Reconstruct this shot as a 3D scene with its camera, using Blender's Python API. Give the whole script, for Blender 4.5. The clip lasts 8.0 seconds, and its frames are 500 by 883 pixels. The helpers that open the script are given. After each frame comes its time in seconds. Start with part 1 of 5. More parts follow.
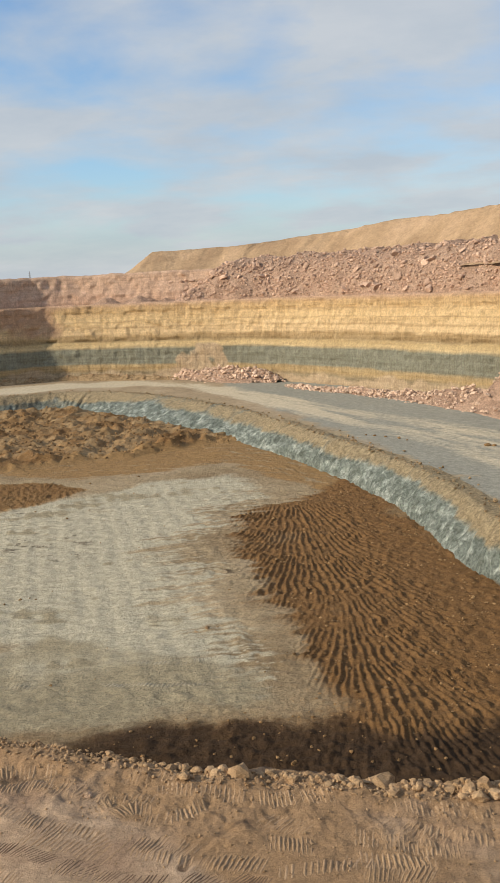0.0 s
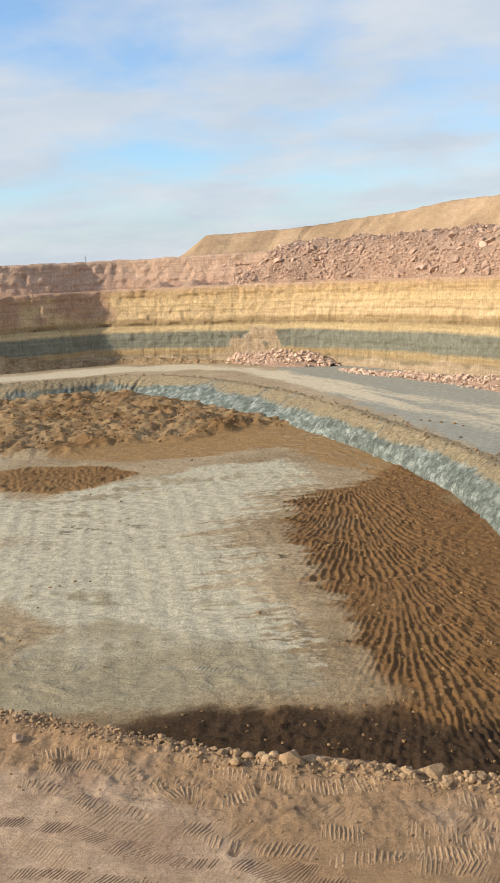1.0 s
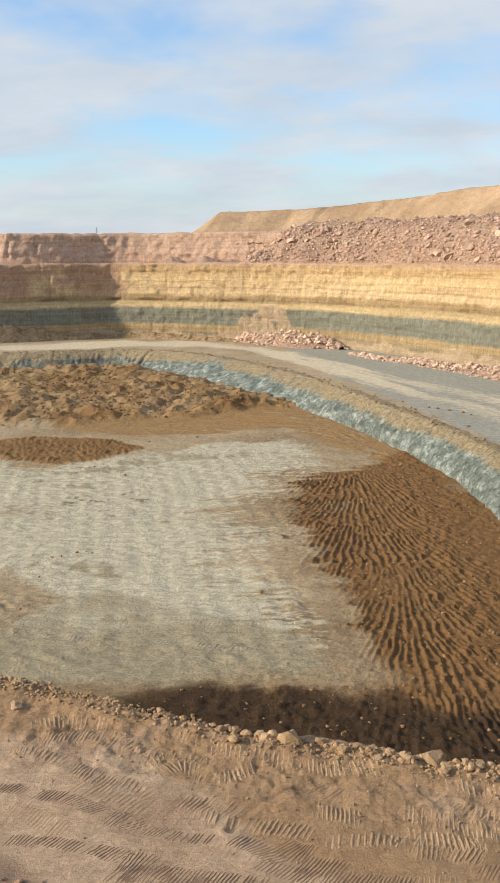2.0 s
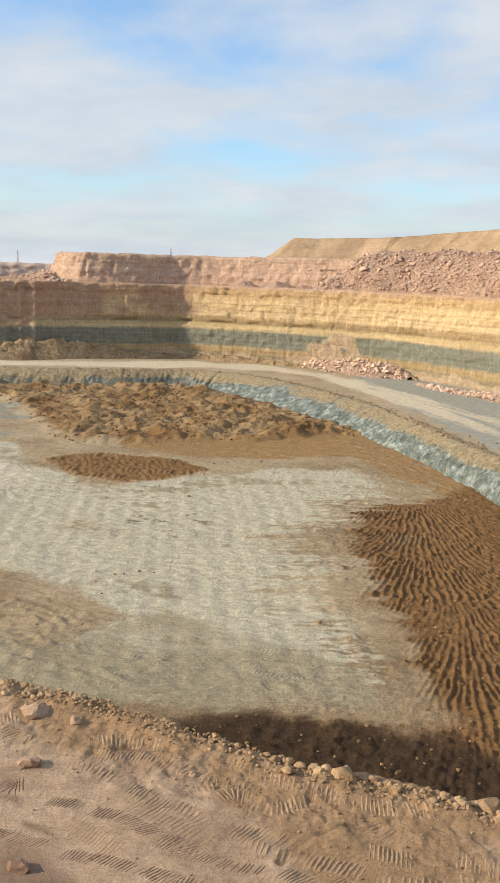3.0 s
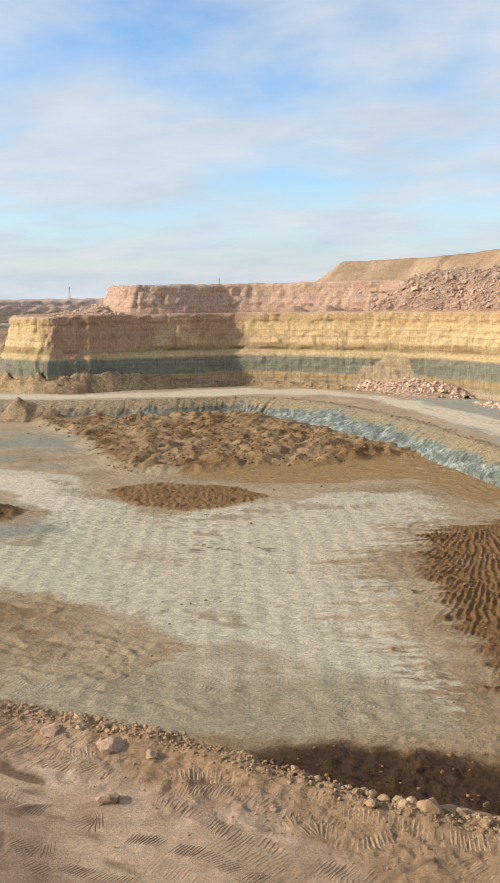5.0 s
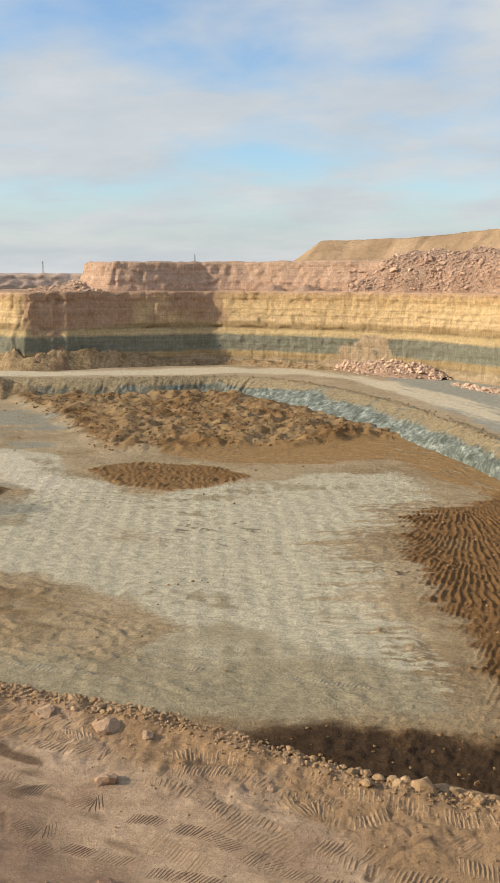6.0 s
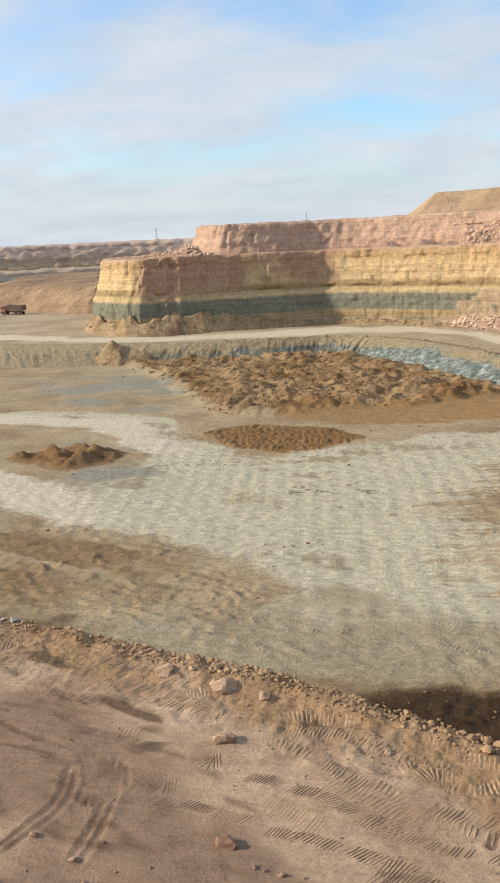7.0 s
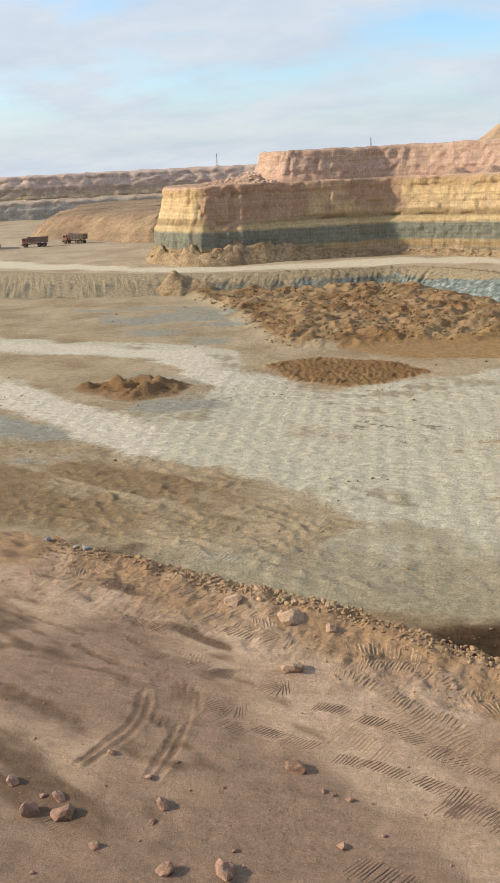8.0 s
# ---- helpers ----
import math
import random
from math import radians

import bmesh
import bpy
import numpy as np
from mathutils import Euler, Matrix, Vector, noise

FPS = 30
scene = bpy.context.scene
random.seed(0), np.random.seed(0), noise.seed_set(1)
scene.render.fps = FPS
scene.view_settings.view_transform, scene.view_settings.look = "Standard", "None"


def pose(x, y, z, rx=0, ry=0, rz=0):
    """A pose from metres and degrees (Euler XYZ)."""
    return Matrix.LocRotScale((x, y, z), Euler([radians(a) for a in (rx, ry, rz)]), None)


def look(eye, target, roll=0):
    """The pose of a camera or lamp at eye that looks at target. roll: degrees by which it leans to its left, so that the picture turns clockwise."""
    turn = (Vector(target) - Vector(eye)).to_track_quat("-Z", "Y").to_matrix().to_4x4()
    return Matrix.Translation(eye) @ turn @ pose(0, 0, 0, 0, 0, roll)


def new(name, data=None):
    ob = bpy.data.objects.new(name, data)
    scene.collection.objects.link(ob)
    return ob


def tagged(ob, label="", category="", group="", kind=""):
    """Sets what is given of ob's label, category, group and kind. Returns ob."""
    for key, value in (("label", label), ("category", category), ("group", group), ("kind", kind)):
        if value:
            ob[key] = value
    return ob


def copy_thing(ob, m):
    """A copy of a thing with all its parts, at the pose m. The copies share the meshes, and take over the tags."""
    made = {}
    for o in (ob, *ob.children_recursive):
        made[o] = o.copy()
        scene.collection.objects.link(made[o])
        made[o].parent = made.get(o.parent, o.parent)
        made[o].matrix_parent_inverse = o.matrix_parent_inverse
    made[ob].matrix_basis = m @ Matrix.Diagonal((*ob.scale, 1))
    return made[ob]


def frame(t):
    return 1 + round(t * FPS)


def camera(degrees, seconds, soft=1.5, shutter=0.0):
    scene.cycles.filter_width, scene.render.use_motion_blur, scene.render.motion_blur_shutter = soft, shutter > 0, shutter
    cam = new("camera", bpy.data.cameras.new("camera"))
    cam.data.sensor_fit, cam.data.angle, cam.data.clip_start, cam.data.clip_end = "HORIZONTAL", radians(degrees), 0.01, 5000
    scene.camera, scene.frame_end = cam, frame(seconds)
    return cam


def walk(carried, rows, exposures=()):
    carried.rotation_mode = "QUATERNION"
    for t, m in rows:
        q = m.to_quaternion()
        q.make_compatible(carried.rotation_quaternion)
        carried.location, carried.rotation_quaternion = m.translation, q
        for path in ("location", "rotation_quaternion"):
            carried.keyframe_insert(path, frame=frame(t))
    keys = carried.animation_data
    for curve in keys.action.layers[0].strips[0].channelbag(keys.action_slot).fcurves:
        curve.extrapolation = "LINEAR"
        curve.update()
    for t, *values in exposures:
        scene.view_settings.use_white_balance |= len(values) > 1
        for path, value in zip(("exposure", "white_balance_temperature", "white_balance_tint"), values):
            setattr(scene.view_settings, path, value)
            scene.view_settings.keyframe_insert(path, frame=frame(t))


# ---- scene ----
cam = camera(31.7, 8.0, soft=0.8)
# seconds, eye x y z, yaw, pitch, roll
PATH_ROWS = [
    (0.0, 0.000, 0.000, 20.000, 0.000, -10.080, -2.780),
    (0.5, -0.074, -0.182, 20.174, 1.610, -10.642, -3.101),
    (1.0, -0.029, 0.277, 20.064, 3.541, -10.981, -3.030),
    (1.5, -0.480, 0.623, 19.894, 4.237, -11.409, -1.168),
    (1.7, -0.481, 0.603, 19.861, 3.649, -12.256, -0.632),
    (2.8, -0.653, 0.435, 20.112, 5.766, -11.330, 1.723),
    (3.0, -0.779, 0.198, 20.315, 7.830, -10.824, 1.645),
    (3.5, -1.007, 0.521, 20.168, 11.715, -13.468, 0.555),
    (4.0, -1.467, 0.958, 19.918, 10.298, -12.158, 0.306),
    (4.5, -1.507, 0.622, 20.209, 11.003, -13.204, -1.689),
    (4.7, -1.537, 0.518, 20.221, 11.669, -11.301, -1.035),
    (5.8, -1.511, 0.862, 19.982, 9.760, -7.410, -1.300),
    (5.9, -2.445, 0.029, 20.426, 9.622, -7.169, -0.913),
    (6.0, -2.647, 0.242, 20.547, 9.478, -10.634, -0.142),
    (6.5, -2.270, 0.477, 20.484, 15.402, -13.210, -0.229),
    (7.0, -2.567, 0.778, 20.462, 17.210, -12.957, -2.761),
    (7.5, -2.911, 1.003, 20.337, 20.308, -14.961, -3.753),
    (8.0, -3.150, 0.532, 20.733, 21.269, -17.267, -3.016),
]
walk(cam, [(t, pose(x, y, z, 90 + pitch, 0, yaw) @ pose(0, 0, 0, 0, 0, roll)) for t, x, y, z, yaw, pitch, roll in PATH_ROWS],
     exposures=((0.0, -0.26, 6900, 10), (0.25, -0.08, 6800, 10), (0.5, 0.0, 6700, 10), (1.7, 0.0, 6750, 10), (3.0, 0.04, 6850, 10), (4.7, 0.03, 6750, 10), (5.7, 0.04, 6700, 10), (5.8, 0.02, 6750, 10), (5.9, -0.04, 6900, 10), (6.0, -0.12, 7150, 10), (6.4, 0.03, 6800, 10), (8.0, 0.05, 6700, 10)))

# ---------------------------------------------------------------- light
SUN_EL, SUN_AZ = 24.0, 195.0          # degrees; azimuth counter-clockwise from +x, towards the sun
scene.view_settings.exposure = 0.0
world = bpy.data.worlds.new("sky_world")
scene.world = world
world.use_nodes = True
wn, wl = world.node_tree.nodes, world.node_tree.links
wn.clear()
w_out = wn.new("ShaderNodeOutputWorld")
w_bg = wn.new("ShaderNodeBackground")
w_sky = wn.new("ShaderNodeTexSky")
w_sky.sky_type, w_sky.sun_disc = "NISHITA", False
w_sky.sun_elevation, w_sky.sun_rotation = radians(SUN_EL), radians(90 - SUN_AZ)
w_sky.air_density, w_sky.dust_density, w_sky.ozone_density = 1.0, 1.2, 1.5
w_co = wn.new("ShaderNodeTexCoord")
# broken cloud on a flat layer high above the place
w_sep = wn.new("ShaderNodeSeparateXYZ")
w_up = wn.new("ShaderNodeMath")
w_up.operation, w_up.inputs[1].default_value = "ADD", 0.22
w_layer = wn.new("ShaderNodeVectorMath")
w_layer.operation = "DIVIDE"
w_den = wn.new("ShaderNodeCombineXYZ")
w_den.inputs[2].default_value = 1.0
w_map = wn.new("ShaderNodeMapping")
w_map.inputs["Scale"].default_value, w_map.inputs["Rotation"].default_value, w_map.inputs["Location"].default_value = (0.8, 1.0, 0.0), (0, 0, radians(12)), (3.1, 1.7, 0)
w_no = wn.new("ShaderNodeTexNoise")
w_no.inputs["Scale"].default_value, w_no.inputs["Detail"].default_value, w_no.inputs["Roughness"].default_value, w_no.inputs["Distortion"].default_value = 1.9, 8.0, 0.52, 0.15
w_ramp = wn.new("ShaderNodeValToRGB")
w_ramp.color_ramp.elements[0].position, w_ramp.color_ramp.elements[1].position = 0.34, 0.55
w_shade = wn.new("ShaderNodeTexNoise")
w_shade.inputs["Scale"].default_value, w_shade.inputs["Detail"].default_value, w_shade.inputs["Roughness"].default_value = 2.6, 8.0, 0.6
w_tone = wn.new("ShaderNodeValToRGB")
w_tone.color_ramp.elements[0].position, w_tone.color_ramp.elements[1].position = 0.34, 0.66
w_tone.color_ramp.elements[0].color, w_tone.color_ramp.elements[1].color = (6.6, 7.6, 8.9, 1), (8.1, 8.8, 9.7, 1)
w_mix = wn.new("ShaderNodeMix")
w_mix.data_type = "RGBA"
w_fac = wn.new("ShaderNodeMath")
w_fac.operation = "MULTIPLY"
w_fac.inputs[1].default_value = 0.9
w_gain = wn.new("ShaderNodeMix")
w_gain.data_type, w_gain.blend_type = "RGBA", "MULTIPLY"
w_gain.inputs["Factor"].default_value = 1.0
w_gain.inputs["B"].default_value = (1.9, 2.3, 2.7, 1)
w_low = wn.new("ShaderNodeMapRange")
w_low.inputs["From Min"].default_value, w_low.inputs["From Max"].default_value = 0.13, 0.0
w_low.interpolation_type = "SMOOTHSTEP"
w_max = wn.new("ShaderNodeMath")
w_max.operation = "MAXIMUM"
wl.new(w_sep.outputs["Z"], w_up.inputs[0])
wl.new(w_up.outputs[0], w_den.inputs[0])
wl.new(w_up.outputs[0], w_den.inputs[1])
wl.new(w_co.outputs["Generated"], w_layer.inputs[0])
wl.new(w_den.outputs[0], w_layer.inputs[1])
wl.new(w_layer.outputs[0], w_map.inputs["Vector"])
wl.new(w_map.outputs[0], w_shade.inputs["Vector"])
wl.new(w_shade.outputs["Fac"], w_tone.inputs["Fac"])
wl.new(w_tone.outputs["Color"], w_mix.inputs["B"])
wl.new(w_map.outputs[0], w_no.inputs["Vector"])
wl.new(w_no.outputs["Fac"], w_ramp.inputs["Fac"])
wl.new(w_ramp.outputs["Color"], w_fac.inputs[0])
wl.new(w_co.outputs["Generated"], w_sep.inputs[0])
wl.new(w_sep.outputs["Z"], w_low.inputs["Value"])
wl.new(w_fac.outputs[0], w_max.inputs[0])
wl.new(w_low.outputs[0], w_max.inputs[1])
wl.new(w_max.outputs[0], w_mix.inputs["Factor"])
wl.new(w_sky.outputs["Color"], w_gain.inputs["A"])
wl.new(w_gain.outputs["Result"], w_mix.inputs["A"])
wl.new(w_mix.outputs["Result"], w_bg.inputs["Color"])
wl.new(w_bg.outputs[0], w_out.inputs["Surface"])
w_bg.inputs["Strength"].default_value = 0.086

sun_data = bpy.data.lights.new("sun", "SUN")
sun_data.energy, sun_data.angle, sun_data.color = 5.4, radians(2.0), (1.0, 0.87, 0.69)
sun = new("sun", sun_data)
sun_dir = Vector((math.cos(radians(SUN_AZ)) * math.cos(radians(SUN_EL)), math.sin(radians(SUN_AZ)) * math.cos(radians(SUN_EL)), math.sin(radians(SUN_EL))))
sun.matrix_world = look(sun_dir * 400, (0, 0, 0))


# ---------------------------------------------------------------- small tools
def hash2(ix, iy, seed):
    h = (ix.astype(np.int64) * 374761393 + iy.astype(np.int64) * 668265263 + seed * 974634533) & 0xFFFFFFFF
    h = ((h ^ (h >> 13)) * 1274126177) & 0xFFFFFFFF
    return ((h ^ (h >> 16)) & 0xFFFFFF) / float(0xFFFFFF)


def vnoise(x, y, seed=0):
    """Smooth noise, -1 to 1."""
    ix, iy = np.floor(x), np.floor(y)
    fx, fy = x - ix, y - iy
    fx, fy = fx * fx * (3 - 2 * fx), fy * fy * (3 - 2 * fy)
    a, b = hash2(ix, iy, seed), hash2(ix + 1, iy, seed)
    c, d = hash2(ix, iy + 1, seed), hash2(ix + 1, iy + 1, seed)
    return 2 * ((a * (1 - fx) + b * fx) * (1 - fy) + (c * (1 - fx) + d * fx) * fy) - 1


def fbm(x, y, size, octaves=4, seed=0, gain=0.5):
    total, amp, k = 0, 1.0, 1.0 / size
    for o in range(octaves):
        total = total + amp * vnoise(x * k + 17.3 * o, y * k - 9.1 * o, seed + o)
        amp, k = amp * gain, k * 2.03
    return total


def smooth(a, b, v):
    q = np.clip((v - a) / (b - a), 0, 1)
    return q * q * (3 - 2 * q)


def inside(poly, x, y):
    """Signed distance to a polygon, positive inside."""
    best, odd = np.full(x.shape, 1e9), np.zeros(x.shape, bool)
    n = len(poly)
    for i in range(n):
        (x0, y0), (x1, y1) = poly[i], poly[(i + 1) % n]
        dx, dy = x1 - x0, y1 - y0
        q = np.clip(((x - x0) * dx + (y - y0) * dy) / (dx * dx + dy * dy), 0, 1)
        best = np.minimum(best, np.hypot(x - x0 - q * dx, y - y0 - q * dy))
        if y0 != y1:
            odd ^= ((y0 > y) != (y1 > y)) & (x < x0 + (y - y0) * dx / dy)
    return np.where(odd, best, -best)


def curve_points(pts, step):
    """A smooth curve through plan points, at even steps."""
    p = np.array(pts, float)
    p = np.vstack([2 * p[0] - p[1], p, 2 * p[-1] - p[-2]])
    out = []
    for i in range(1, len(p) - 2):
        for q in np.linspace(0, 1, 24, endpoint=False):
            a, b, c, d = p[i - 1], p[i], p[i + 1], p[i + 2]
            out.append(0.5 * (2 * b + (c - a) * q + (2 * a - 5 * b + 4 * c - d) * q * q + (3 * b - a - 3 * c + d) * q ** 3))
    out = np.array(out + [p[-2]])
    s = np.concatenate([[0], np.cumsum(np.linalg.norm(np.diff(out[:, :2], axis=0), axis=1))])
    n = max(2, int(s[-1] / step) + 1)
    t = np.linspace(0, s[-1], n)
    return np.stack([np.interp(t, s, out[:, k]) for k in range(out.shape[1])], 1), t


def normals_of(c):
    """Plan normals to the left of the way along a curve."""
    g = np.gradient(c[:, :2], axis=0)
    g /= np.hypot(g[:, 0], g[:, 1])[:, None]
    return np.stack([-g[:, 1], g[:, 0]], 1)


def mesh_from(name, co, quads, material, attrs=None, flat=False):
    me = bpy.data.meshes.new(name)
    co, quads = np.asarray(co, np.float32), np.asarray(quads, np.int32)
    k = quads.shape[1]
    me.vertices.add(len(co))
    me.vertices.foreach_set("co", co.ravel())
    me.loops.add(quads.size)
    me.loops.foreach_set("vertex_index", quads.ravel())
    me.polygons.add(len(quads))
    me.polygons.foreach_set("loop_start", np.arange(0, quads.size, k, dtype=np.int32))
    me.polygons.foreach_set("use_smooth", np.full(len(quads), not flat))
    me.update(calc_edges=True)
    for key, value in (attrs or {}).items():
        at = me.attributes.new(key, "FLOAT_COLOR", "POINT")
        at.data.foreach_set("color", np.asarray(value, np.float32).ravel())
    if material:
        me.materials.append(material)
    return me


def grid_quads(n, m, keep=None):
    i, j = np.meshgrid(np.arange(n - 1), np.arange(m - 1), indexing="ij")
    a = (i * m + j).ravel()
    q = np.stack([a, a + m, a + m + 1, a + 1], 1)
    return q if keep is None else q[keep.ravel()]


def grid_object(name, x, y, z, material, attrs=None, flip=False, keep=None):
    q = grid_quads(*x.shape, keep)
    if flip:
        q = q[:, ::-1]
    return new(name, mesh_from(name, np.stack([x.ravel(), y.ravel(), z.ravel()], 1), q, material, attrs, False))


# ---------------------------------------------------------------- materials
def soil(name, colours, ramp_scale=0.25, fine=6.0, bump=0.5, rough=0.95, zones=None, strata=None, grain=0.25, bump_dist=0.05, random_tint=0.0, dash=0.0, flute=0.0):
    """A dry earth material. colours: dark, mid, light. zones: (attribute channel, colour) pairs. strata: (height, colour) stops along z."""
    m = bpy.data.materials.new(name)
    m.use_nodes = True
    n, l = m.node_tree.nodes, m.node_tree.links
    bsdf = n["Principled BSDF"]
    bsdf.inputs["Roughness"].default_value = rough
    bsdf.inputs["Specular IOR Level"].default_value = 0.15
    co = n.new("ShaderNodeTexCoord")
    geo = n.new("ShaderNodeNewGeometry")

    def noise_node(scale, detail=5, vec=None, rough_=0.6):
        t = n.new("ShaderNodeTexNoise")
        t.inputs["Scale"].default_value, t.inputs["Detail"].default_value, t.inputs["Roughness"].default_value = scale, detail, rough_
        l.new(vec or geo.outputs["Position"], t.inputs["Vector"])
        return t

    def mixed(a, b, fac, mode="MIX"):
        x = n.new("ShaderNodeMix")
        x.data_type, x.blend_type = "RGBA", mode
        for sock, v in (("A", a), ("B", b)):
            if isinstance(v, tuple):
                x.inputs[sock].default_value = (*v, 1)
            else:
                l.new(v, x.inputs[sock])
        if isinstance(fac, float):
            x.inputs["Factor"].default_value = fac
        else:
            l.new(fac, x.inputs["Factor"])
        return x.outputs["Result"]

    def math_node(op, a, b=0.0):
        x = n.new("ShaderNodeMath")
        x.operation = op
        for i, v in enumerate((a, b)):
            if isinstance(v, (int, float)):
                x.inputs[i].default_value = v
            else:
                l.new(v, x.inputs[i])
        return x.outputs[0]

    broad, small = noise_node(ramp_scale), noise_node(fine, 6, rough_=0.7)
    ramp = n.new("ShaderNodeValToRGB")
    ramp.color_ramp.elements[0].position, ramp.color_ramp.elements[1].position = 0.36, 0.66
    ramp.color_ramp.elements[0].color, ramp.color_ramp.elements[1].color = (*colours[0], 1), (*colours[2], 1)
    ramp.color_ramp.elements.new(0.5).color = (*colours[1], 1)
    l.new(broad.outputs["Fac"], ramp.inputs["Fac"])
    col = ramp.outputs["Color"]
    if strata:
        sep = n.new("ShaderNodeSeparateXYZ")
        l.new(geo.outputs["Position"], sep.inputs[0])
        mp = n.new("ShaderNodeMapping")
        mp.inputs["Scale"].default_value = (0.12, 0.12, 0.5)
        l.new(geo.outputs["Position"], mp.inputs["Vector"])
        warp = noise_node(1.0, 4, mp.outputs[0])
        h = math_node("ADD", sep.outputs["Z"], math_node("MULTIPLY", math_node("SUBTRACT", warp.outputs["Fac"], 0.5), 1.1))
        lo, hi = strata[0][0], strata[-1][0]
        sr = n.new("ShaderNodeValToRGB")
        el = sr.color_ramp.elements
        el[0].position, el[0].color = 0.0, (*strata[0][1], 1)
        el[1].position, el[1].color = 1.0, (*strata[-1][1], 1)
        for z, c in strata[1:-1]:
            el.new((z - lo) / (hi - lo)).color = (*c, 1)
        l.new(math_node("DIVIDE", math_node("SUBTRACT", h, lo), hi - lo), sr.inputs["Fac"])
        mp2 = n.new("ShaderNodeMapping")
        mp2.inputs["Scale"].default_value = (0.05, 0.05, 2.2)
        l.new(geo.outputs["Position"], mp2.inputs["Vector"])
        lay = noise_node(1.0, 5, mp2.outputs[0], 0.7)
        lr = n.new("ShaderNodeValToRGB")
        lr.color_ramp.elements[0].position, lr.color_ramp.elements[1].position = 0.38, 0.62
        lr.color_ramp.elements[0].color, lr.color_ramp.elements[1].color = (0.72, 0.66, 0.6, 1), (1.12, 1.1, 1.06, 1)
        l.new(lay.outputs["Fac"], lr.inputs["Fac"])
        col = sr.outputs["Color"]
    for attr, channel, colour in zones or ():
        at = n.new("ShaderNodeAttribute")
        at.attribute_name = attr
        sc = n.new("ShaderNodeSeparateColor")
        l.new(at.outputs["Color"], sc.inputs[0])
        v = math_node("ADD", sc.outputs[channel], math_node("MULTIPLY", math_node("SUBTRACT", small.outputs["Fac"], 0.5), 0.5))
        v = math_node("ADD", v, math_node("MULTIPLY", math_node("SUBTRACT", broad.outputs["Fac"], 0.5), 0.5))
        mr = n.new("ShaderNodeMapRange")
        mr.interpolation_type = "SMOOTHSTEP"
        mr.inputs["From Min"].default_value, mr.inputs["From Max"].default_value = 0.25, 0.75
        l.new(v, mr.inputs["Value"])
        col = mixed(col, colour, mr.outputs[0])
    if strata:
        col = mixed(col, lr.outputs["Color"], 0.5, "MULTIPLY")
        mp3 = n.new("ShaderNodeMapping")
        mp3.inputs["Scale"].default_value = (0.5, 0.5, 0.06)
        l.new(geo.outputs["Position"], mp3.inputs["Vector"])
        streak = noise_node(1.0, 5, mp3.outputs[0], 0.65)
        tr = n.new("ShaderNodeValToRGB")
        tr.color_ramp.elements[0].position, tr.color_ramp.elements[1].position = 0.35, 0.6
        tr.color_ramp.elements[0].color, tr.color_ramp.elements[1].color = (0.88, 0.85, 0.8, 1), (1.05, 1.05, 1.05, 1)
        l.new(streak.outputs["Fac"], tr.inputs["Fac"])
        col = mixed(col, tr.outputs["Color"], 0.5, "MULTIPLY")
    gr = n.new("ShaderNodeMapRange")
    gr.inputs["From Min"].default_value, gr.inputs["From Max"].default_value = 0.3, 0.7
    gr.inputs["To Min"].default_value, gr.inputs["To Max"].default_value = 1 - grain, 1 + grain
    l.new(small.outputs["Fac"], gr.inputs["Value"])
    comb = n.new("ShaderNodeCombineXYZ")
    for i in range(3):
        l.new(gr.outputs[0], comb.inputs[i])
    col = mixed(col, comb.outputs[0], 1.0, "MULTIPLY")
    if flute:
        mf = n.new("ShaderNodeMapping")
        mf.inputs["Scale"].default_value = (3.6, 3.6, 0.3)
        l.new(geo.outputs["Position"], mf.inputs["Vector"])
        fn = noise_node(1.0, 6, mf.outputs[0], 0.7)
        fm = n.new("ShaderNodeMapRange")
        fm.inputs["From Min"].default_value, fm.inputs["From Max"].default_value = 0.36, 0.6
        fm.inputs["To Min"].default_value, fm.inputs["To Max"].default_value = 1 - flute, 1.15
        l.new(fn.outputs["Fac"], fm.inputs["Value"])
        fc = n.new("ShaderNodeCombineXYZ")
        for i in range(3):
            l.new(fm.outputs[0], fc.inputs[i])
        col = mixed(col, fc.outputs[0], 1.0, "MULTIPLY")
    if dash:
        md = n.new("ShaderNodeMapping")
        md.inputs["Scale"].default_value, md.inputs["Rotation"].default_value = (0.9, 2.0, 1.0), (0, 0, radians(-10))
        l.new(geo.outputs["Position"], md.inputs["Vector"])
        dn = noise_node(1.0, 5, md.outputs[0], 0.62)
        dm = n.new("ShaderNodeMapRange")
        dm.inputs["From Min"].default_value, dm.inputs["From Max"].default_value = 0.36, 0.58
        dm.inputs["To Min"].default_value, dm.inputs["To Max"].default_value = 1 - dash, 1.06
        l.new(dn.outputs["Fac"], dm.inputs["Value"])
        dc = n.new("ShaderNodeCombineXYZ")
        for i in range(3):
            l.new(dm.outputs[0], dc.inputs[i])
        col = mixed(col, dc.outputs[0], 1.0, "MULTIPLY")
    if random_tint:
        info = n.new("ShaderNodeObjectInfo")
        isl = n.new("ShaderNodeNewGeometry")
        rnd = math_node("FRACT", math_node("ADD", info.outputs["Random"], isl.outputs["Random Per Island"]))
        rr = n.new("ShaderNodeMapRange")
        rr.inputs["To Min"].default_value, rr.inputs["To Max"].default_value = 1 - random_tint, 1 + random_tint
        l.new(rnd, rr.inputs["Value"])
        cc = n.new("ShaderNodeCombineXYZ")
        for i in range(3):
            l.new(rr.outputs[0], cc.inputs[i])
        col = mixed(col, cc.outputs[0], 1.0, "MULTIPLY")
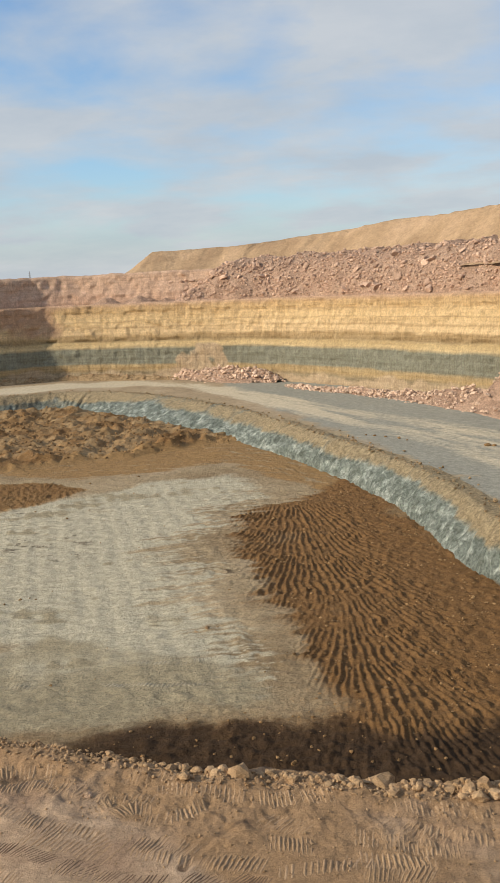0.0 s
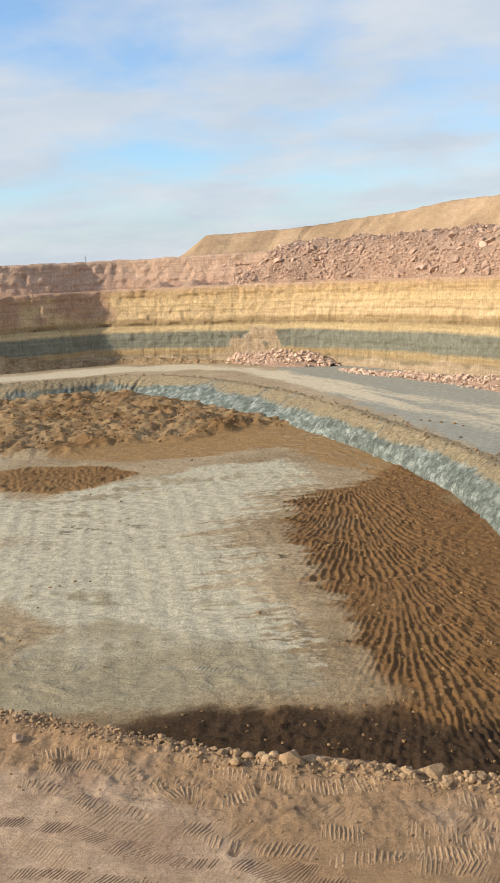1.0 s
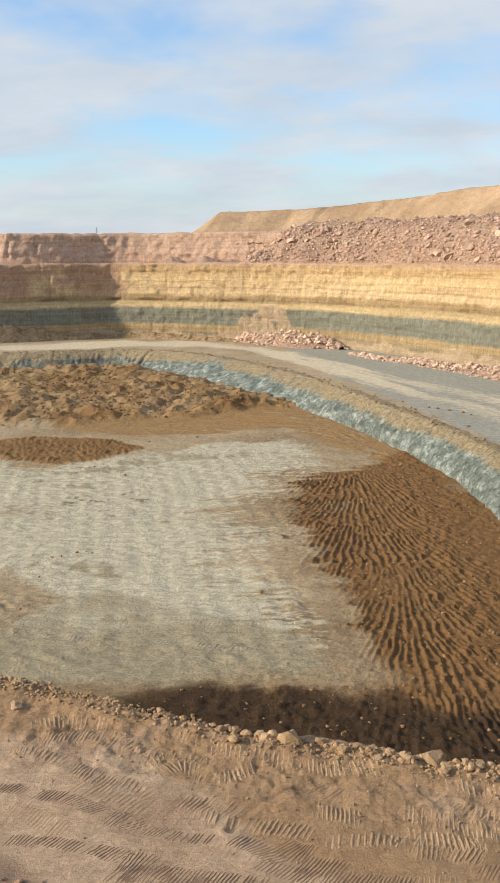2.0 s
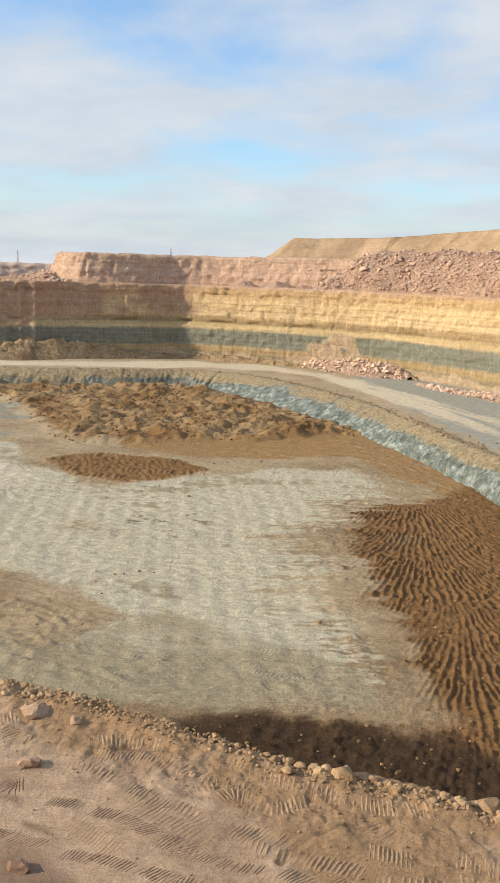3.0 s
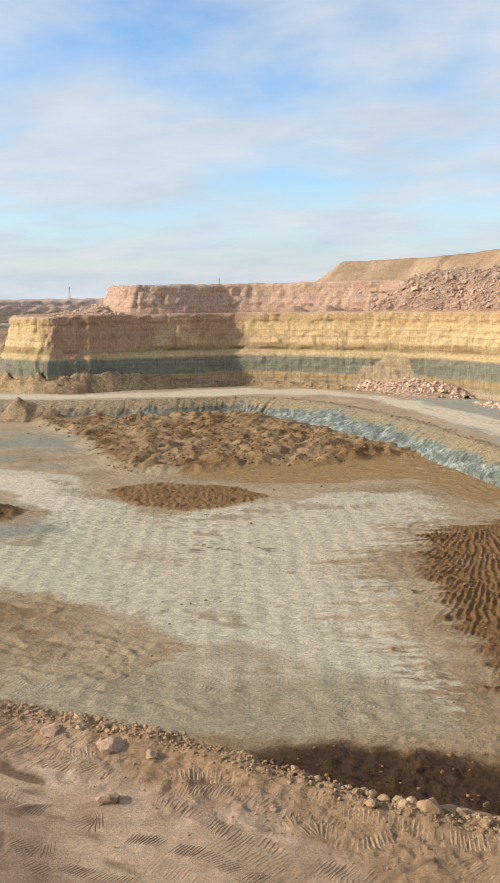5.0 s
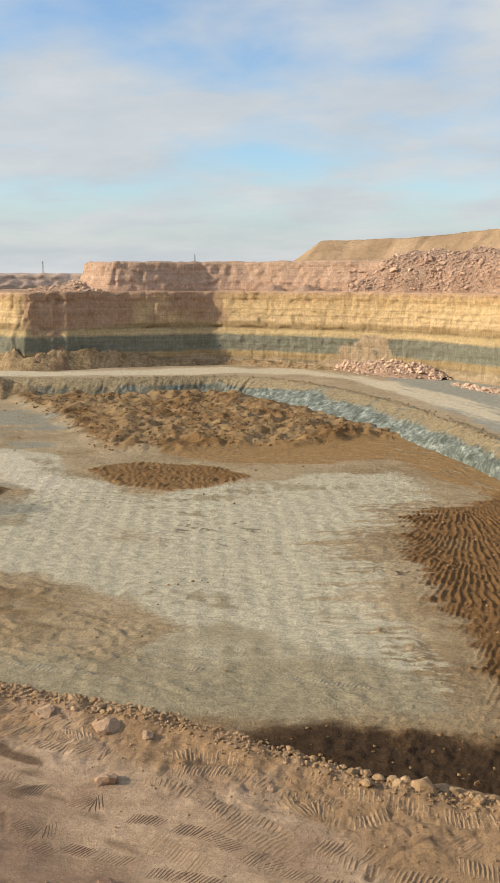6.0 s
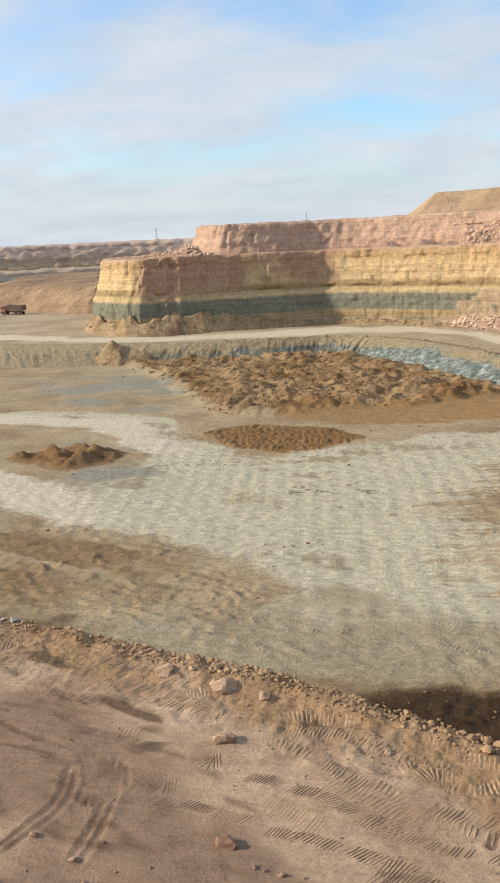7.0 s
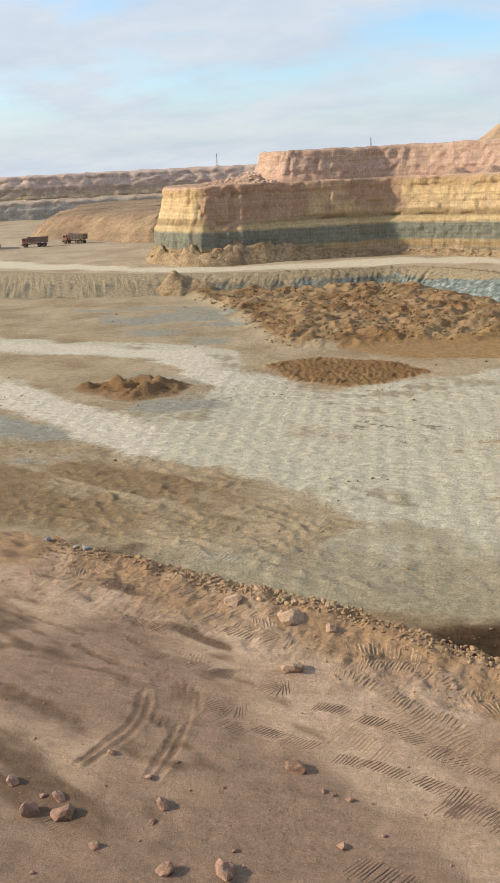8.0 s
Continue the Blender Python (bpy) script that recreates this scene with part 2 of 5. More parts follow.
    fine2 = noise_node(fine * 3.3, 4, rough_=0.75)
    pit = n.new("ShaderNodeMapRange")
    pit.inputs["From Min"].default_value, pit.inputs["From Max"].default_value = 0.36, 0.56
    pit.inputs["To Min"].default_value, pit.inputs["To Max"].default_value = 1 - 1.2 * grain, 1 + 0.5 * grain
    l.new(fine2.outputs["Fac"], pit.inputs["Value"])
    pc = n.new("ShaderNodeCombineXYZ")
    for i in range(3):
        l.new(pit.outputs[0], pc.inputs[i])
    col = mixed(col, pc.outputs[0], 1.0, "MULTIPLY")
    l.new(col, bsdf.inputs["Base Color"])
    bp = n.new("ShaderNodeBump")
    bp.inputs["Strength"].default_value, bp.inputs["Distance"].default_value = bump, bump_dist
    l.new(small.outputs["Fac"], bp.inputs["Height"])
    bq = n.new("ShaderNodeBump")
    bq.inputs["Strength"].default_value, bq.inputs["Distance"].default_value = min(1.0, bump * 1.2), bump_dist * 0.4
    l.new(fine2.outputs["Fac"], bq.inputs["Height"])
    l.new(bp.outputs[0], bq.inputs["Normal"])
    if dash:
        br = n.new("ShaderNodeBump")
        br.inputs["Strength"].default_value, br.inputs["Distance"].default_value = min(1.0, dash * 5), bump_dist * 0.8
        l.new(dn.outputs["Fac"], br.inputs["Height"])
        l.new(bq.outputs[0], br.inputs["Normal"])
        bq = br
    l.new(bq.outputs[0], bsdf.inputs["Normal"])
    return m


PALE, BROWN = (0.45, 0.41, 0.305), (0.18, 0.098, 0.04)
ORANGE, GREY = (0.285, 0.177, 0.08), (0.255, 0.245, 0.195)
PINK, YELLOW, GREEN = (0.53, 0.36, 0.27), (0.63, 0.475, 0.285), (0.225, 0.23, 0.185)

m_bench = soil("bench_earth", ((0.34, 0.232, 0.155), (0.415, 0.297, 0.20), (0.475, 0.348, 0.243)), 0.25, 6.0, 0.8, grain=0.22, bump_dist=0.08, dash=0.15,
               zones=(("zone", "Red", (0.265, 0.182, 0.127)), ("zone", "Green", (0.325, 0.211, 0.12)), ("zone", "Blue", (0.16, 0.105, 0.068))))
# zone2 Green serves dark earth, scuffs and the bench's painted shade
m_floor = soil("pit_floor_earth", ((0.26, 0.19, 0.112), (0.33, 0.255, 0.158), (0.39, 0.305, 0.198)), 0.12, 2.2, 0.9, grain=0.22, bump_dist=0.16, dash=0.05,
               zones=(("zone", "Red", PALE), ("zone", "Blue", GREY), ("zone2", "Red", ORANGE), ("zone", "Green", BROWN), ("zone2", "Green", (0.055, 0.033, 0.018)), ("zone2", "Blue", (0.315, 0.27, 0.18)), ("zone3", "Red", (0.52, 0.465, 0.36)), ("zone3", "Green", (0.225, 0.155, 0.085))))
m_upper = soil("upper_floor_earth", ((0.29, 0.225, 0.145), (0.36, 0.28, 0.185), (0.41, 0.33, 0.23)), 0.1, 1.6, 0.5, grain=0.2, bump_dist=0.08, dash=0.07,
               zones=(("zone", "Green", (0.285, 0.28, 0.235)), ("zone", "Red", (0.52, 0.455, 0.335)), ("zone", "Blue", (0.35, 0.28, 0.18))))
m_bank = soil("bank_clay", ((0.15, 0.17, 0.15), (0.20, 0.235, 0.212), (0.42, 0.46, 0.42)), 0.9, 1.6, 1.0, grain=0.32, bump_dist=0.4, flute=0.26,
              zones=(("zone", "Red", (0.35, 0.28, 0.175)), ("zone", "Green", (0.18, 0.12, 0.065)), ("zone", "Blue", (0.11, 0.115, 0.095))))
m_wall = soil("wall_strata", (PINK, PINK, PINK), 0.1, 1.3, 1.0, grain=0.16, bump_dist=0.45, flute=0.11, zones=(("zone", "Red", (0.45, 0.295, 0.20)), ("zone", "Green", (0.46, 0.36, 0.25))),
              strata=((1.0, (0.30, 0.24, 0.17)), (3.4, (0.30, 0.25, 0.17)), (4.2, (0.42, 0.31, 0.17)), (4.9, (0.40, 0.31, 0.18)), (5.3, GREEN), (8.2, GREEN),
                      (8.8, (0.55, 0.43, 0.25)), (9.5, (0.52, 0.40, 0.22)), (9.9, (0.33, 0.245, 0.14)), (10.8, (0.40, 0.29, 0.16)), (11.3, YELLOW), (12.2, YELLOW), (12.45, (0.51, 0.37, 0.21)), (12.75, YELLOW), (13.6, (0.62, 0.46, 0.26)), (13.75, (0.51, 0.37, 0.21)), (14.0, (0.64, 0.48, 0.275)), (15.1, (0.60, 0.44, 0.25)), (15.3, (0.51, 0.37, 0.21)), (15.55, (0.57, 0.41, 0.23)), (16.5, (0.53, 0.37, 0.205)),
                      (17.6, PINK), (20.5, (0.56, 0.395, 0.30)), (24.5, (0.52, 0.365, 0.27))))
m_plateau = soil("plateau_earth", ((0.36, 0.24, 0.16), (0.42, 0.29, 0.2), (0.46, 0.33, 0.23)), 0.05, 0.6, 0.4)
m_talus = soil("talus_earth", ((0.43, 0.285, 0.205), (0.50, 0.34, 0.25), (0.56, 0.39, 0.285)), 0.3, 1.5, 1.0, grain=0.3, bump_dist=0.6)
m_mound = soil("dump_earth", ((0.36, 0.245, 0.15), (0.43, 0.30, 0.185), (0.50, 0.35, 0.225)), 0.09, 0.9, 0.9, grain=0.16, bump_dist=0.4)
m_spoil = soil("spoil_earth", ((0.26, 0.18, 0.10), (0.33, 0.235, 0.135), (0.39, 0.285, 0.17)), 0.4, 1.6, 0.8, grain=0.35, bump_dist=0.3)
# distance haze is mixed into these strata colours, lighter and pinker
m_far = soil("hazed_far_strata", (PINK, PINK, PINK), 0.1, 0.4, 0.5, grain=0.15, bump_dist=0.5,
             strata=((1.0, (0.33, 0.31, 0.26)), (7.0, (0.40, 0.36, 0.31)), (9.5, (0.42, 0.35, 0.29)), (12.0, (0.44, 0.33, 0.22)), (15.0, (0.44, 0.34, 0.27)), (17.0, (0.54, 0.41, 0.34)), (23.0, (0.52, 0.40, 0.34))))
m_fardump = soil("far_dump_earth", ((0.20, 0.135, 0.085), (0.265, 0.18, 0.11), (0.33, 0.23, 0.14)), 0.06, 0.4, 0.4, bump_dist=0.4)
m_rock_tan = soil("tan_rock", ((0.30, 0.2, 0.112), (0.37, 0.25, 0.145), (0.43, 0.30, 0.18)), 0.6, 6.0, 0.9, random_tint=0.18)
m_rock_pink = soil("pink_rock", ((0.50, 0.36, 0.265), (0.57, 0.415, 0.31), (0.63, 0.465, 0.36)), 0.5, 3.0, 0.5, random_tint=0.2)
m_rock_fall = soil("fallen_rock", ((0.44, 0.295, 0.215), (0.51, 0.35, 0.26), (0.57, 0.405, 0.305)), 0.5, 3.0, 0.5, random_tint=0.22)
m_boulder = soil("boulder_rock", ((0.33, 0.225, 0.15), (0.40, 0.275, 0.185), (0.46, 0.325, 0.23)), 0.6, 6.0, 0.9, random_tint=0.12)
m_rock_red = soil("red_rock", ((0.28, 0.175, 0.125), (0.34, 0.215, 0.155), (0.41, 0.27, 0.20)), 0.6, 6.0, 0.9, random_tint=0.18)
m_clod = soil("brown_clod", ((0.18, 0.108, 0.05), (0.24, 0.148, 0.07), (0.31, 0.2, 0.10)), 0.5, 5.0, 0.5, random_tint=0.2)
m_grey_rock = soil("grey_rock", ((0.22, 0.22, 0.21), (0.28, 0.28, 0.27), (0.34, 0.34, 0.33)), 0.5, 5.0, 0.5, random_tint=0.2)

# ---------------------------------------------------------------- plan of the pit
EDGE = ((-150, 52), (-60, 45.5), (-36.2, 42), (-25.8, 40.8), (-18.6, 38.9), (-13, 37.8), (-8.9, 36.2), (-5.7, 35.1), (-2.7, 34.2), (0, 33.7), (4.7, 32.5), (9.3, 32.1), (20, 31.2), (60, 29))
LIP = ((-330, 200), (-200, 180), (-135, 164), (-121, 161), (-104.6, 157.1), (-90, 154.7), (-78, 154.5), (-67, 155), (-57, 156), (-47, 158.5), (-36, 162), (-27, 160), (-19, 154),
       (-9, 141), (-0.5, 126), (4.3, 115), (9.8, 100), (15.2, 84.5), (17.3, 74.5), (18, 64), (18.8, 57), (20.5, 44), (23, 29), (28, 5))
FOOT = ((-330, 180), (-200, 165), (-125, 144), (-110, 142), (-96, 143), (-83, 144), (-75, 147), (-67, 150.5), (-57, 152.5), (-47, 155), (-36, 158.5), (-30, 156), (-24.5, 149.7),
        (-13.6, 136), (-4.6, 122), (1.2, 111.8), (7.2, 98.2), (12.7, 81.3), (14.2, 73.2), (15.2, 62.4), (16.6, 56.5), (17.5, 44), (20, 29), (25, 5))
TOE = ((-96, 262), (-101, 230), (-101, 203), (-96, 184), (-88, 174.5), (-78, 169.5), (-68.6, 172.5), (-58.4, 178), (-48, 182), (-41, 185), (-24, 181), (-6, 173.8), (4, 166.5), (12, 158), (24, 142), (36, 123), (47, 98), (57, 66), (64, 30), (66, -30))
FLOOR, DECK, CREST, TOP = -1.0, 2.0, 17.3, 23.6
edge_x, edge_y = np.array(EDGE, float).T


def edge_at(x):
    return np.interp(x, edge_x, edge_y) + 0.35 * vnoise(x * 0.45, x * 0 + 3.1, 5) + 0.18 * vnoise(x * 1.3, x * 0 + 8.1, 6)


# ---------------------------------------------------------------- the bench in the foreground
# plan paths of the tread marks: ridged, damp, and wheel ruts
RIDGED = (((-12.2, 34.4), (-10.7, 34.6), (-8.9, 34.4)), ((-11.5, 33.1), (-10.2, 33.4), (-8.9, 33.5)), ((-12.4, 32.3), (-11.2, 32.1), (-10.0, 31.5)), ((-8.9, 33.1), (-8.0, 33.0), (-6.8, 32.5)), ((-9.6, 31.2), (-8.5, 30.6), (-7.6, 30.0)), ((-6.9, 31.5), (-6.0, 32.3), (-4.6, 32.3)), ((-6.0, 31.3), (-5.4, 31.7), (-4.6, 31.6)), ((-5.3, 29.5), (-4.1, 29.2), (-2.7, 28.8)), ((-5.0, 29.0), (-3.9, 28.6), (-2.8, 28.2)), ((-2.5, 28.1), (-1.4, 28.0), (-0.2, 27.8)), ((-0.1, 29.1), (0.7, 28.9), (1.5, 28.7)), ((0.3, 27.3), (1.7, 27.5), (3.0, 27.6)), ((3.2, 27.9), (4.4, 27.6), (5.7, 27.4)), ((3.2, 27.0), (4.4, 27.0), (5.5, 26.7)), ((-7.5, 30.5), (-6.5, 29.9), (-6.0, 29.2)), ((-4.7, 30.9), (-3.6, 31.1), (-2.5, 31.7)), ((-19.5, 35.9), (-17.5, 35.2), (-15.9, 35.5)), ((-18.6, 34.6), (-17.0, 34.2), (-15.9, 34.1)), ((-28.7, 38.3), (-27.5, 38.6), (-26.7, 39.6)), ((-20.5, 35.9), (-17.7, 35.2), (-15.2, 33.9)), ((5.2, 29.8), (6.4, 29.1), (8, 28.4)), ((-22.5, 37.9), (-20, 37.2), (-17.5, 36.0)))
DAMP = (((-10.4, 29.4), (-9.2, 29.2), (-7.9, 28.5)), ((-7.5, 28.2), (-6.8, 28.1), (-6.3, 27.8)), ((-6.0, 27.7), (-4.9, 27.4), (-3.7, 27.3)), ((-2.9, 27.3), (-2.1, 27.0), (-1.3, 26.3)), ((-1.3, 27.1), (-0.7, 26.8), (-0.2, 26.7)), ((-10.7, 26.9), (-10.1, 26.9), (-9.6, 26.8)), ((-7.7, 26.6), (-7.1, 26.4), (-6.5, 26.2)), ((-6.5, 26.0), (-5.9, 26.0), (-5.4, 25.9)), ((-12.3, 29.7), (-11.7, 29.7), (-11.0, 29.6)), ((-20.9, 31.5), (-20.1, 31.5), (-19.0, 31.3)), ((-18.7, 31.4), (-17.3, 30.9), (-16.3, 31.0)), ((-16.8, 28.7), (-16.3, 28.6), (-15.8, 28.3)), ((-15.8, 28.3), (-15.3, 28.4), (-14.9, 28.7)), ((-14.7, 30.5), (-14.1, 30.3), (-13.7, 30.6)), ((-21.2, 29.5), (-20.3, 29.1), (-19.4, 29.0)), ((-23.8, 34.5), (-22.3, 34.1), (-20.5, 33.6)), ((-6.3, 25.5), (-3.8, 25.3), (-1.8, 25.1)), ((-14.1, 27.8), (-12.9, 27.5), (-11.6, 27.3)), ((-3, 24.3), (-1, 24), (0.6, 23.8)), ((0.2, 25.6), (1.8, 25.3), (3.2, 25.2)))
more = random.Random(77)
for i in range(20):   # older passes, half worn away
    x0 = more.uniform(-24, 10)
    y0 = float(np.interp(x0, edge_x, edge_y)) - more.uniform(1.4, 8.5)
    a, ln = more.choice((-0.25, -0.25, -0.3, -0.15, 0.1, -0.6)) + more.uniform(-0.12, 0.12), more.uniform(1.6, 4.0)
    RIDGED += (((x0, y0), (x0 + 0.5 * ln * math.cos(a), y0 + 0.5 * ln * math.sin(a) + more.uniform(-0.12, 0.12)), (x0 + ln * math.cos(a), y0 + ln * math.sin(a))),)
for i in range(16):
    x0, y0 = more.uniform(-20, 6), more.uniform(20, 28)
    a, ln = -0.22 + more.uniform(-0.1, 0.1), more.uniform(0.6, 2.2)
    DAMP += (((x0, y0), (x0 + 0.5 * ln * math.cos(a), y0 + 0.5 * ln * math.sin(a)), (x0 + ln * math.cos(a), y0 + ln * math.sin(a))),)
ARCS = (((-24.3, 31.3), (-22.5, 30.6), (-20.4, 30.2), (-19.2, 29.4), (-18.4, 28.0), (-18.2, 27.0)), ((-19.4, 30.1), (-18.6, 29.0), (-17.9, 27.1)), ((-18.8, 29.8), (-18.0, 29.1), (-17.4, 27.3)), ((-17.7, 29.0), (-17.3, 29.3), (-16.8, 28.3)), ((-19.5, 28.6), (-19.0, 26.6), (-19.8, 24.0)), ((-18.0, 29.7), (-17.3, 27.6), (-17.0, 25.5), (-16.9, 24.0)), ((-25.7, 29.9), (-22.9, 29.8), (-19.7, 29.6)), ((-30.1, 33.5), (-27.1, 33.0), (-24.5, 32.3)), ((-3.1, 27.8), (-2.1, 29.5), (-0.8, 30.4)))
ARCS += tuple(tuple((px + dx, py - 0.3 * dx) for px, py in path) for path in ARCS[:3] + ARCS[4:6] for dx in (0.4,))
ARCS = tuple(tuple(map(tuple, curve_points(path, 0.5)[0])) for path in ARCS)


def near_paths(paths, x, y):
    best = np.full(x.shape, 99.0)
    for path in paths:
        for (x0, y0), (x1, y1) in zip(path, path[1:]):
            dx, dy = x1 - x0, y1 - y0
            q = np.clip(((x - x0) * dx + (y - y0) * dy) / (dx * dx + dy * dy), 0, 1)
            best = np.minimum(best, np.hypot(x - x0 - q * dx, y - y0 - q * dy))
    return best


def bench_height(x, y):
    """Height of the trodden bench, without its edge."""
    z = 0.10 * fbm(x, y, 5.0, 3, 11) + 0.022 * fbm(x, y, 0.9, 4, 12, 0.6)
    near = np.interp(x, edge_x, edge_y) - y
    z = z + 0.045 * smooth(6.5, 4.5, near + 1.5 * vnoise(x * 0.4, y * 0.4, 13)) * fbm(x, y, 0.9, 4, 12, 0.6)
    z = z + 0.22 * np.exp(-((near - 0.9) / 0.8) ** 2) * (0.6 + 0.6 * vnoise(x * 0.8, y * 0.8, 14))
    groove = near_paths(ARCS, x, y) + 0.05 * vnoise(x * 2, y * 2, 18)
    z = z - 0.045 * np.exp(-(groove / 0.13) ** 2) + 0.022 * np.exp(-((groove - 0.28) / 0.1) ** 2)
    return z + 0.045 * smooth(6.5, 3.5, near) * fbm(x, y, 0.45, 4, 15, 0.65) + 0.10 * smooth(1.6, 0.3, near) * fbm(x, y, 0.35, 2, 16)


def build_bench():
    xs = np.concatenate([np.arange(-150, -40, 2.0), np.arange(-40, -30, 0.3), np.arange(-30, 14, 0.075), np.arange(14, 30, 0.5), np.arange(30, 61, 3.0)])
    back = np.concatenate([np.arange(0, 3, 0.1), np.arange(3, 19, 0.13), np.arange(19, 27, 0.6), [28.0, 29.0, 30, 30.8, 31.2, 31.6, 33, 40, 80]])
    x, b = np.meshgrid(xs, back, indexing="ij")
    e = edge_at(x)
    y = e - b
    z = bench_height(x, y)
    rise = smooth(0.0, 1.0, (10.0 - y) / 8.6)
    z = np.where(y < 10, z * (1 - rise) + 18.4 * rise, z)
    # the face below the edge
    face = ((0.35, -0.25), (0.75, -0.8), (1.1, -1.5), (1.5, -2.2))
    fx, fy, fz = [], [], []
    for dy, dz in face[::-1]:
        fx.append(xs)
        fy.append(edge_at(xs) + dy + 0.12 * vnoise(xs * 1.1, xs * 0 + dy * 5, 21))
        fz.append(np.full(xs.shape, dz) + 0.1 * vnoise(xs * 1.7, xs * 0 + dy * 7, 22))
    x, y, z = np.hstack([np.array(fx).T, x]), np.hstack([np.array(fy).T, y]), np.hstack([np.array(fz).T, z])
    near = np.interp(x, edge_x, edge_y) - y
    zone = np.zeros((*x.shape, 4))
    zone[..., 0] = smooth(7.5, 13.0, near + 0.25 * np.clip(-10 - x, -8, 12)) * 0.75 + 0.35 * fbm(x, y, 4, 3, 31) * smooth(3, 6, near)
    zone[..., 1] = smooth(5.5, 2.5, near - 4.5 * smooth(-8, 2, x)) * 0.75 + 0.35 * fbm(x, y, 2.5, 3, 32) * smooth(9, 5, near)
    # Blue: dark patches, and a darker face below the edge
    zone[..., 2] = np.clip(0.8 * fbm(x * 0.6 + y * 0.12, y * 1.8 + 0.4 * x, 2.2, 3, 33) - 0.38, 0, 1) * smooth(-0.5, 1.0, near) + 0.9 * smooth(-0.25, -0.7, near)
    zone[..., 2] += np.clip(0.22 + 0.5 * fbm(x * 0.5 + y * 0.2, y * 1.5 + 0.4 * x, 1.6, 4, 34), 0, 0.8) * smooth(-12, -19, x) * smooth(3, 6, near)
    ragged = 0.12 * fbm(x, y, 0.5, 3, 35)
    arcs = 0.7 * smooth(0.30, 0.06, near_paths(ARCS, x, y) + 0.9 * ragged) * (0.75 + 0.4 * vnoise(x * 0.9, y * 0.9, 19))
    damp = (0.36 * smooth(0.42, 0.15, near_paths(DAMP, x, y) + 1.6 * ragged))
    zone[..., 2] = np.maximum(np.maximum(zone[..., 2], arcs), damp * 0.85)
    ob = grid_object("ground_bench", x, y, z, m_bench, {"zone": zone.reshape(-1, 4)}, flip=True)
    tagged(ob, "dry pinkish tan earth bench trodden by machines, with a crumbling edge", "ground", kind="structure")


build_bench()

# ---------------------------------------------------------------- the lower floor
P_BROWN = ((9, 91), (4, 85), (-1.1, 79.3), (-2.7, 71), (0.2, 64.5), (-1.1, 59), (1.5, 54.5), (2.6, 48.5), (3.2, 44.7), (3.4, 41.6), (1.1, 39.9), (-5, 40.4), (-11, 39), (-8, 34), (0, 30), (32, 26), (32, 60), (20, 60), (18, 78), (14, 97), (9, 103))
P_ORANGE = ((-30, 103), (-20, 99), (-10, 102), (-3, 106), (2, 98), (8, 86), (14, 84), (13, 97), (4, 112), (-3, 123), (-10, 118), (-20, 112), (-32, 108))
P_ROUGH = ((-74, 152), (-49, 121), (-37, 103), (-28, 106), (-18, 111), (-8, 116), (1, 119), (-4, 126), (-13, 138), (-24, 151), (-36, 160), (-60, 155))
P_PATCH = ((-37.5, 93), (-33, 98.5), (-28, 99), (-23, 97), (-18.5, 93), (-22, 88), (-26, 85.5), (-31, 87))
P_PALE = ((-125, 112), (-82, 106), (-67, 104.5), (-54, 104), (-44, 101), (-37, 91), (-26, 84), (-18, 90), (-10, 96), (-2, 98), (3, 88), (0, 79), (-3, 71), (-1.5, 62), (-2, 57), (0, 52), (1, 46), (0, 42), (-6, 41.5),
          (-14, 43.5), (-17, 47), (-15.5, 50.7), (-19.5, 54.3), (-25, 56.8), (-33, 59.6), (-39, 62), (-47, 65.3), (-57, 71), (-90, 92), (-110, 104), (-100, 104), (-66, 84.5), (-56, 77.5), (-48.5, 73), (-41, 72), (-38, 75), (-40, 82), (-45, 89), (-51, 94.5), (-62, 95.8), (-80, 97), (-125, 99))
P_OLIVE = ((0, 46), (-1, 41), (-8, 37.5), (-20, 39.5), (-32, 42), (-55, 45), (-48, 48.5), (-32, 47), (-20, 46), (-16.5, 48), (-13, 52))
P_GREY_A = ((-60, 73), (-45, 64), (-36, 59), (-46, 55), (-62, 58), (-90, 85))
P_GREY_B = ((-64, 142), (-54, 128), (-44, 106), (-60, 107), (-72, 116), (-86, 134))
HAUL_WAYS = (((-78.8, 101.3), (-66.5, 100.3), (-50.9, 97.1), (-39.9, 88.6), (-31.0, 77.9)), ((-62.6, 78.6), (-50.2, 70.4), (-38.6, 63.5), (-31.3, 61.2), (-26.4, 60.8)))
P_WASH = ((-50, 88), (-42, 87), (-36, 80), (-33, 74), (-40, 72), (-50, 77))
P_HUMP = ((-47.2, 57.1), (-41.3, 58.0), (-32.4, 58.2), (-24.3, 55.0), (-17.5, 52), (-22, 47), (-34, 43.5), (-75, 47))
P_HEAP = ((-53.5, 80), (-51.5, 83), (-47, 84.5), (-42, 82.5), (-42, 79), (-45, 76.5), (-50, 77.5))


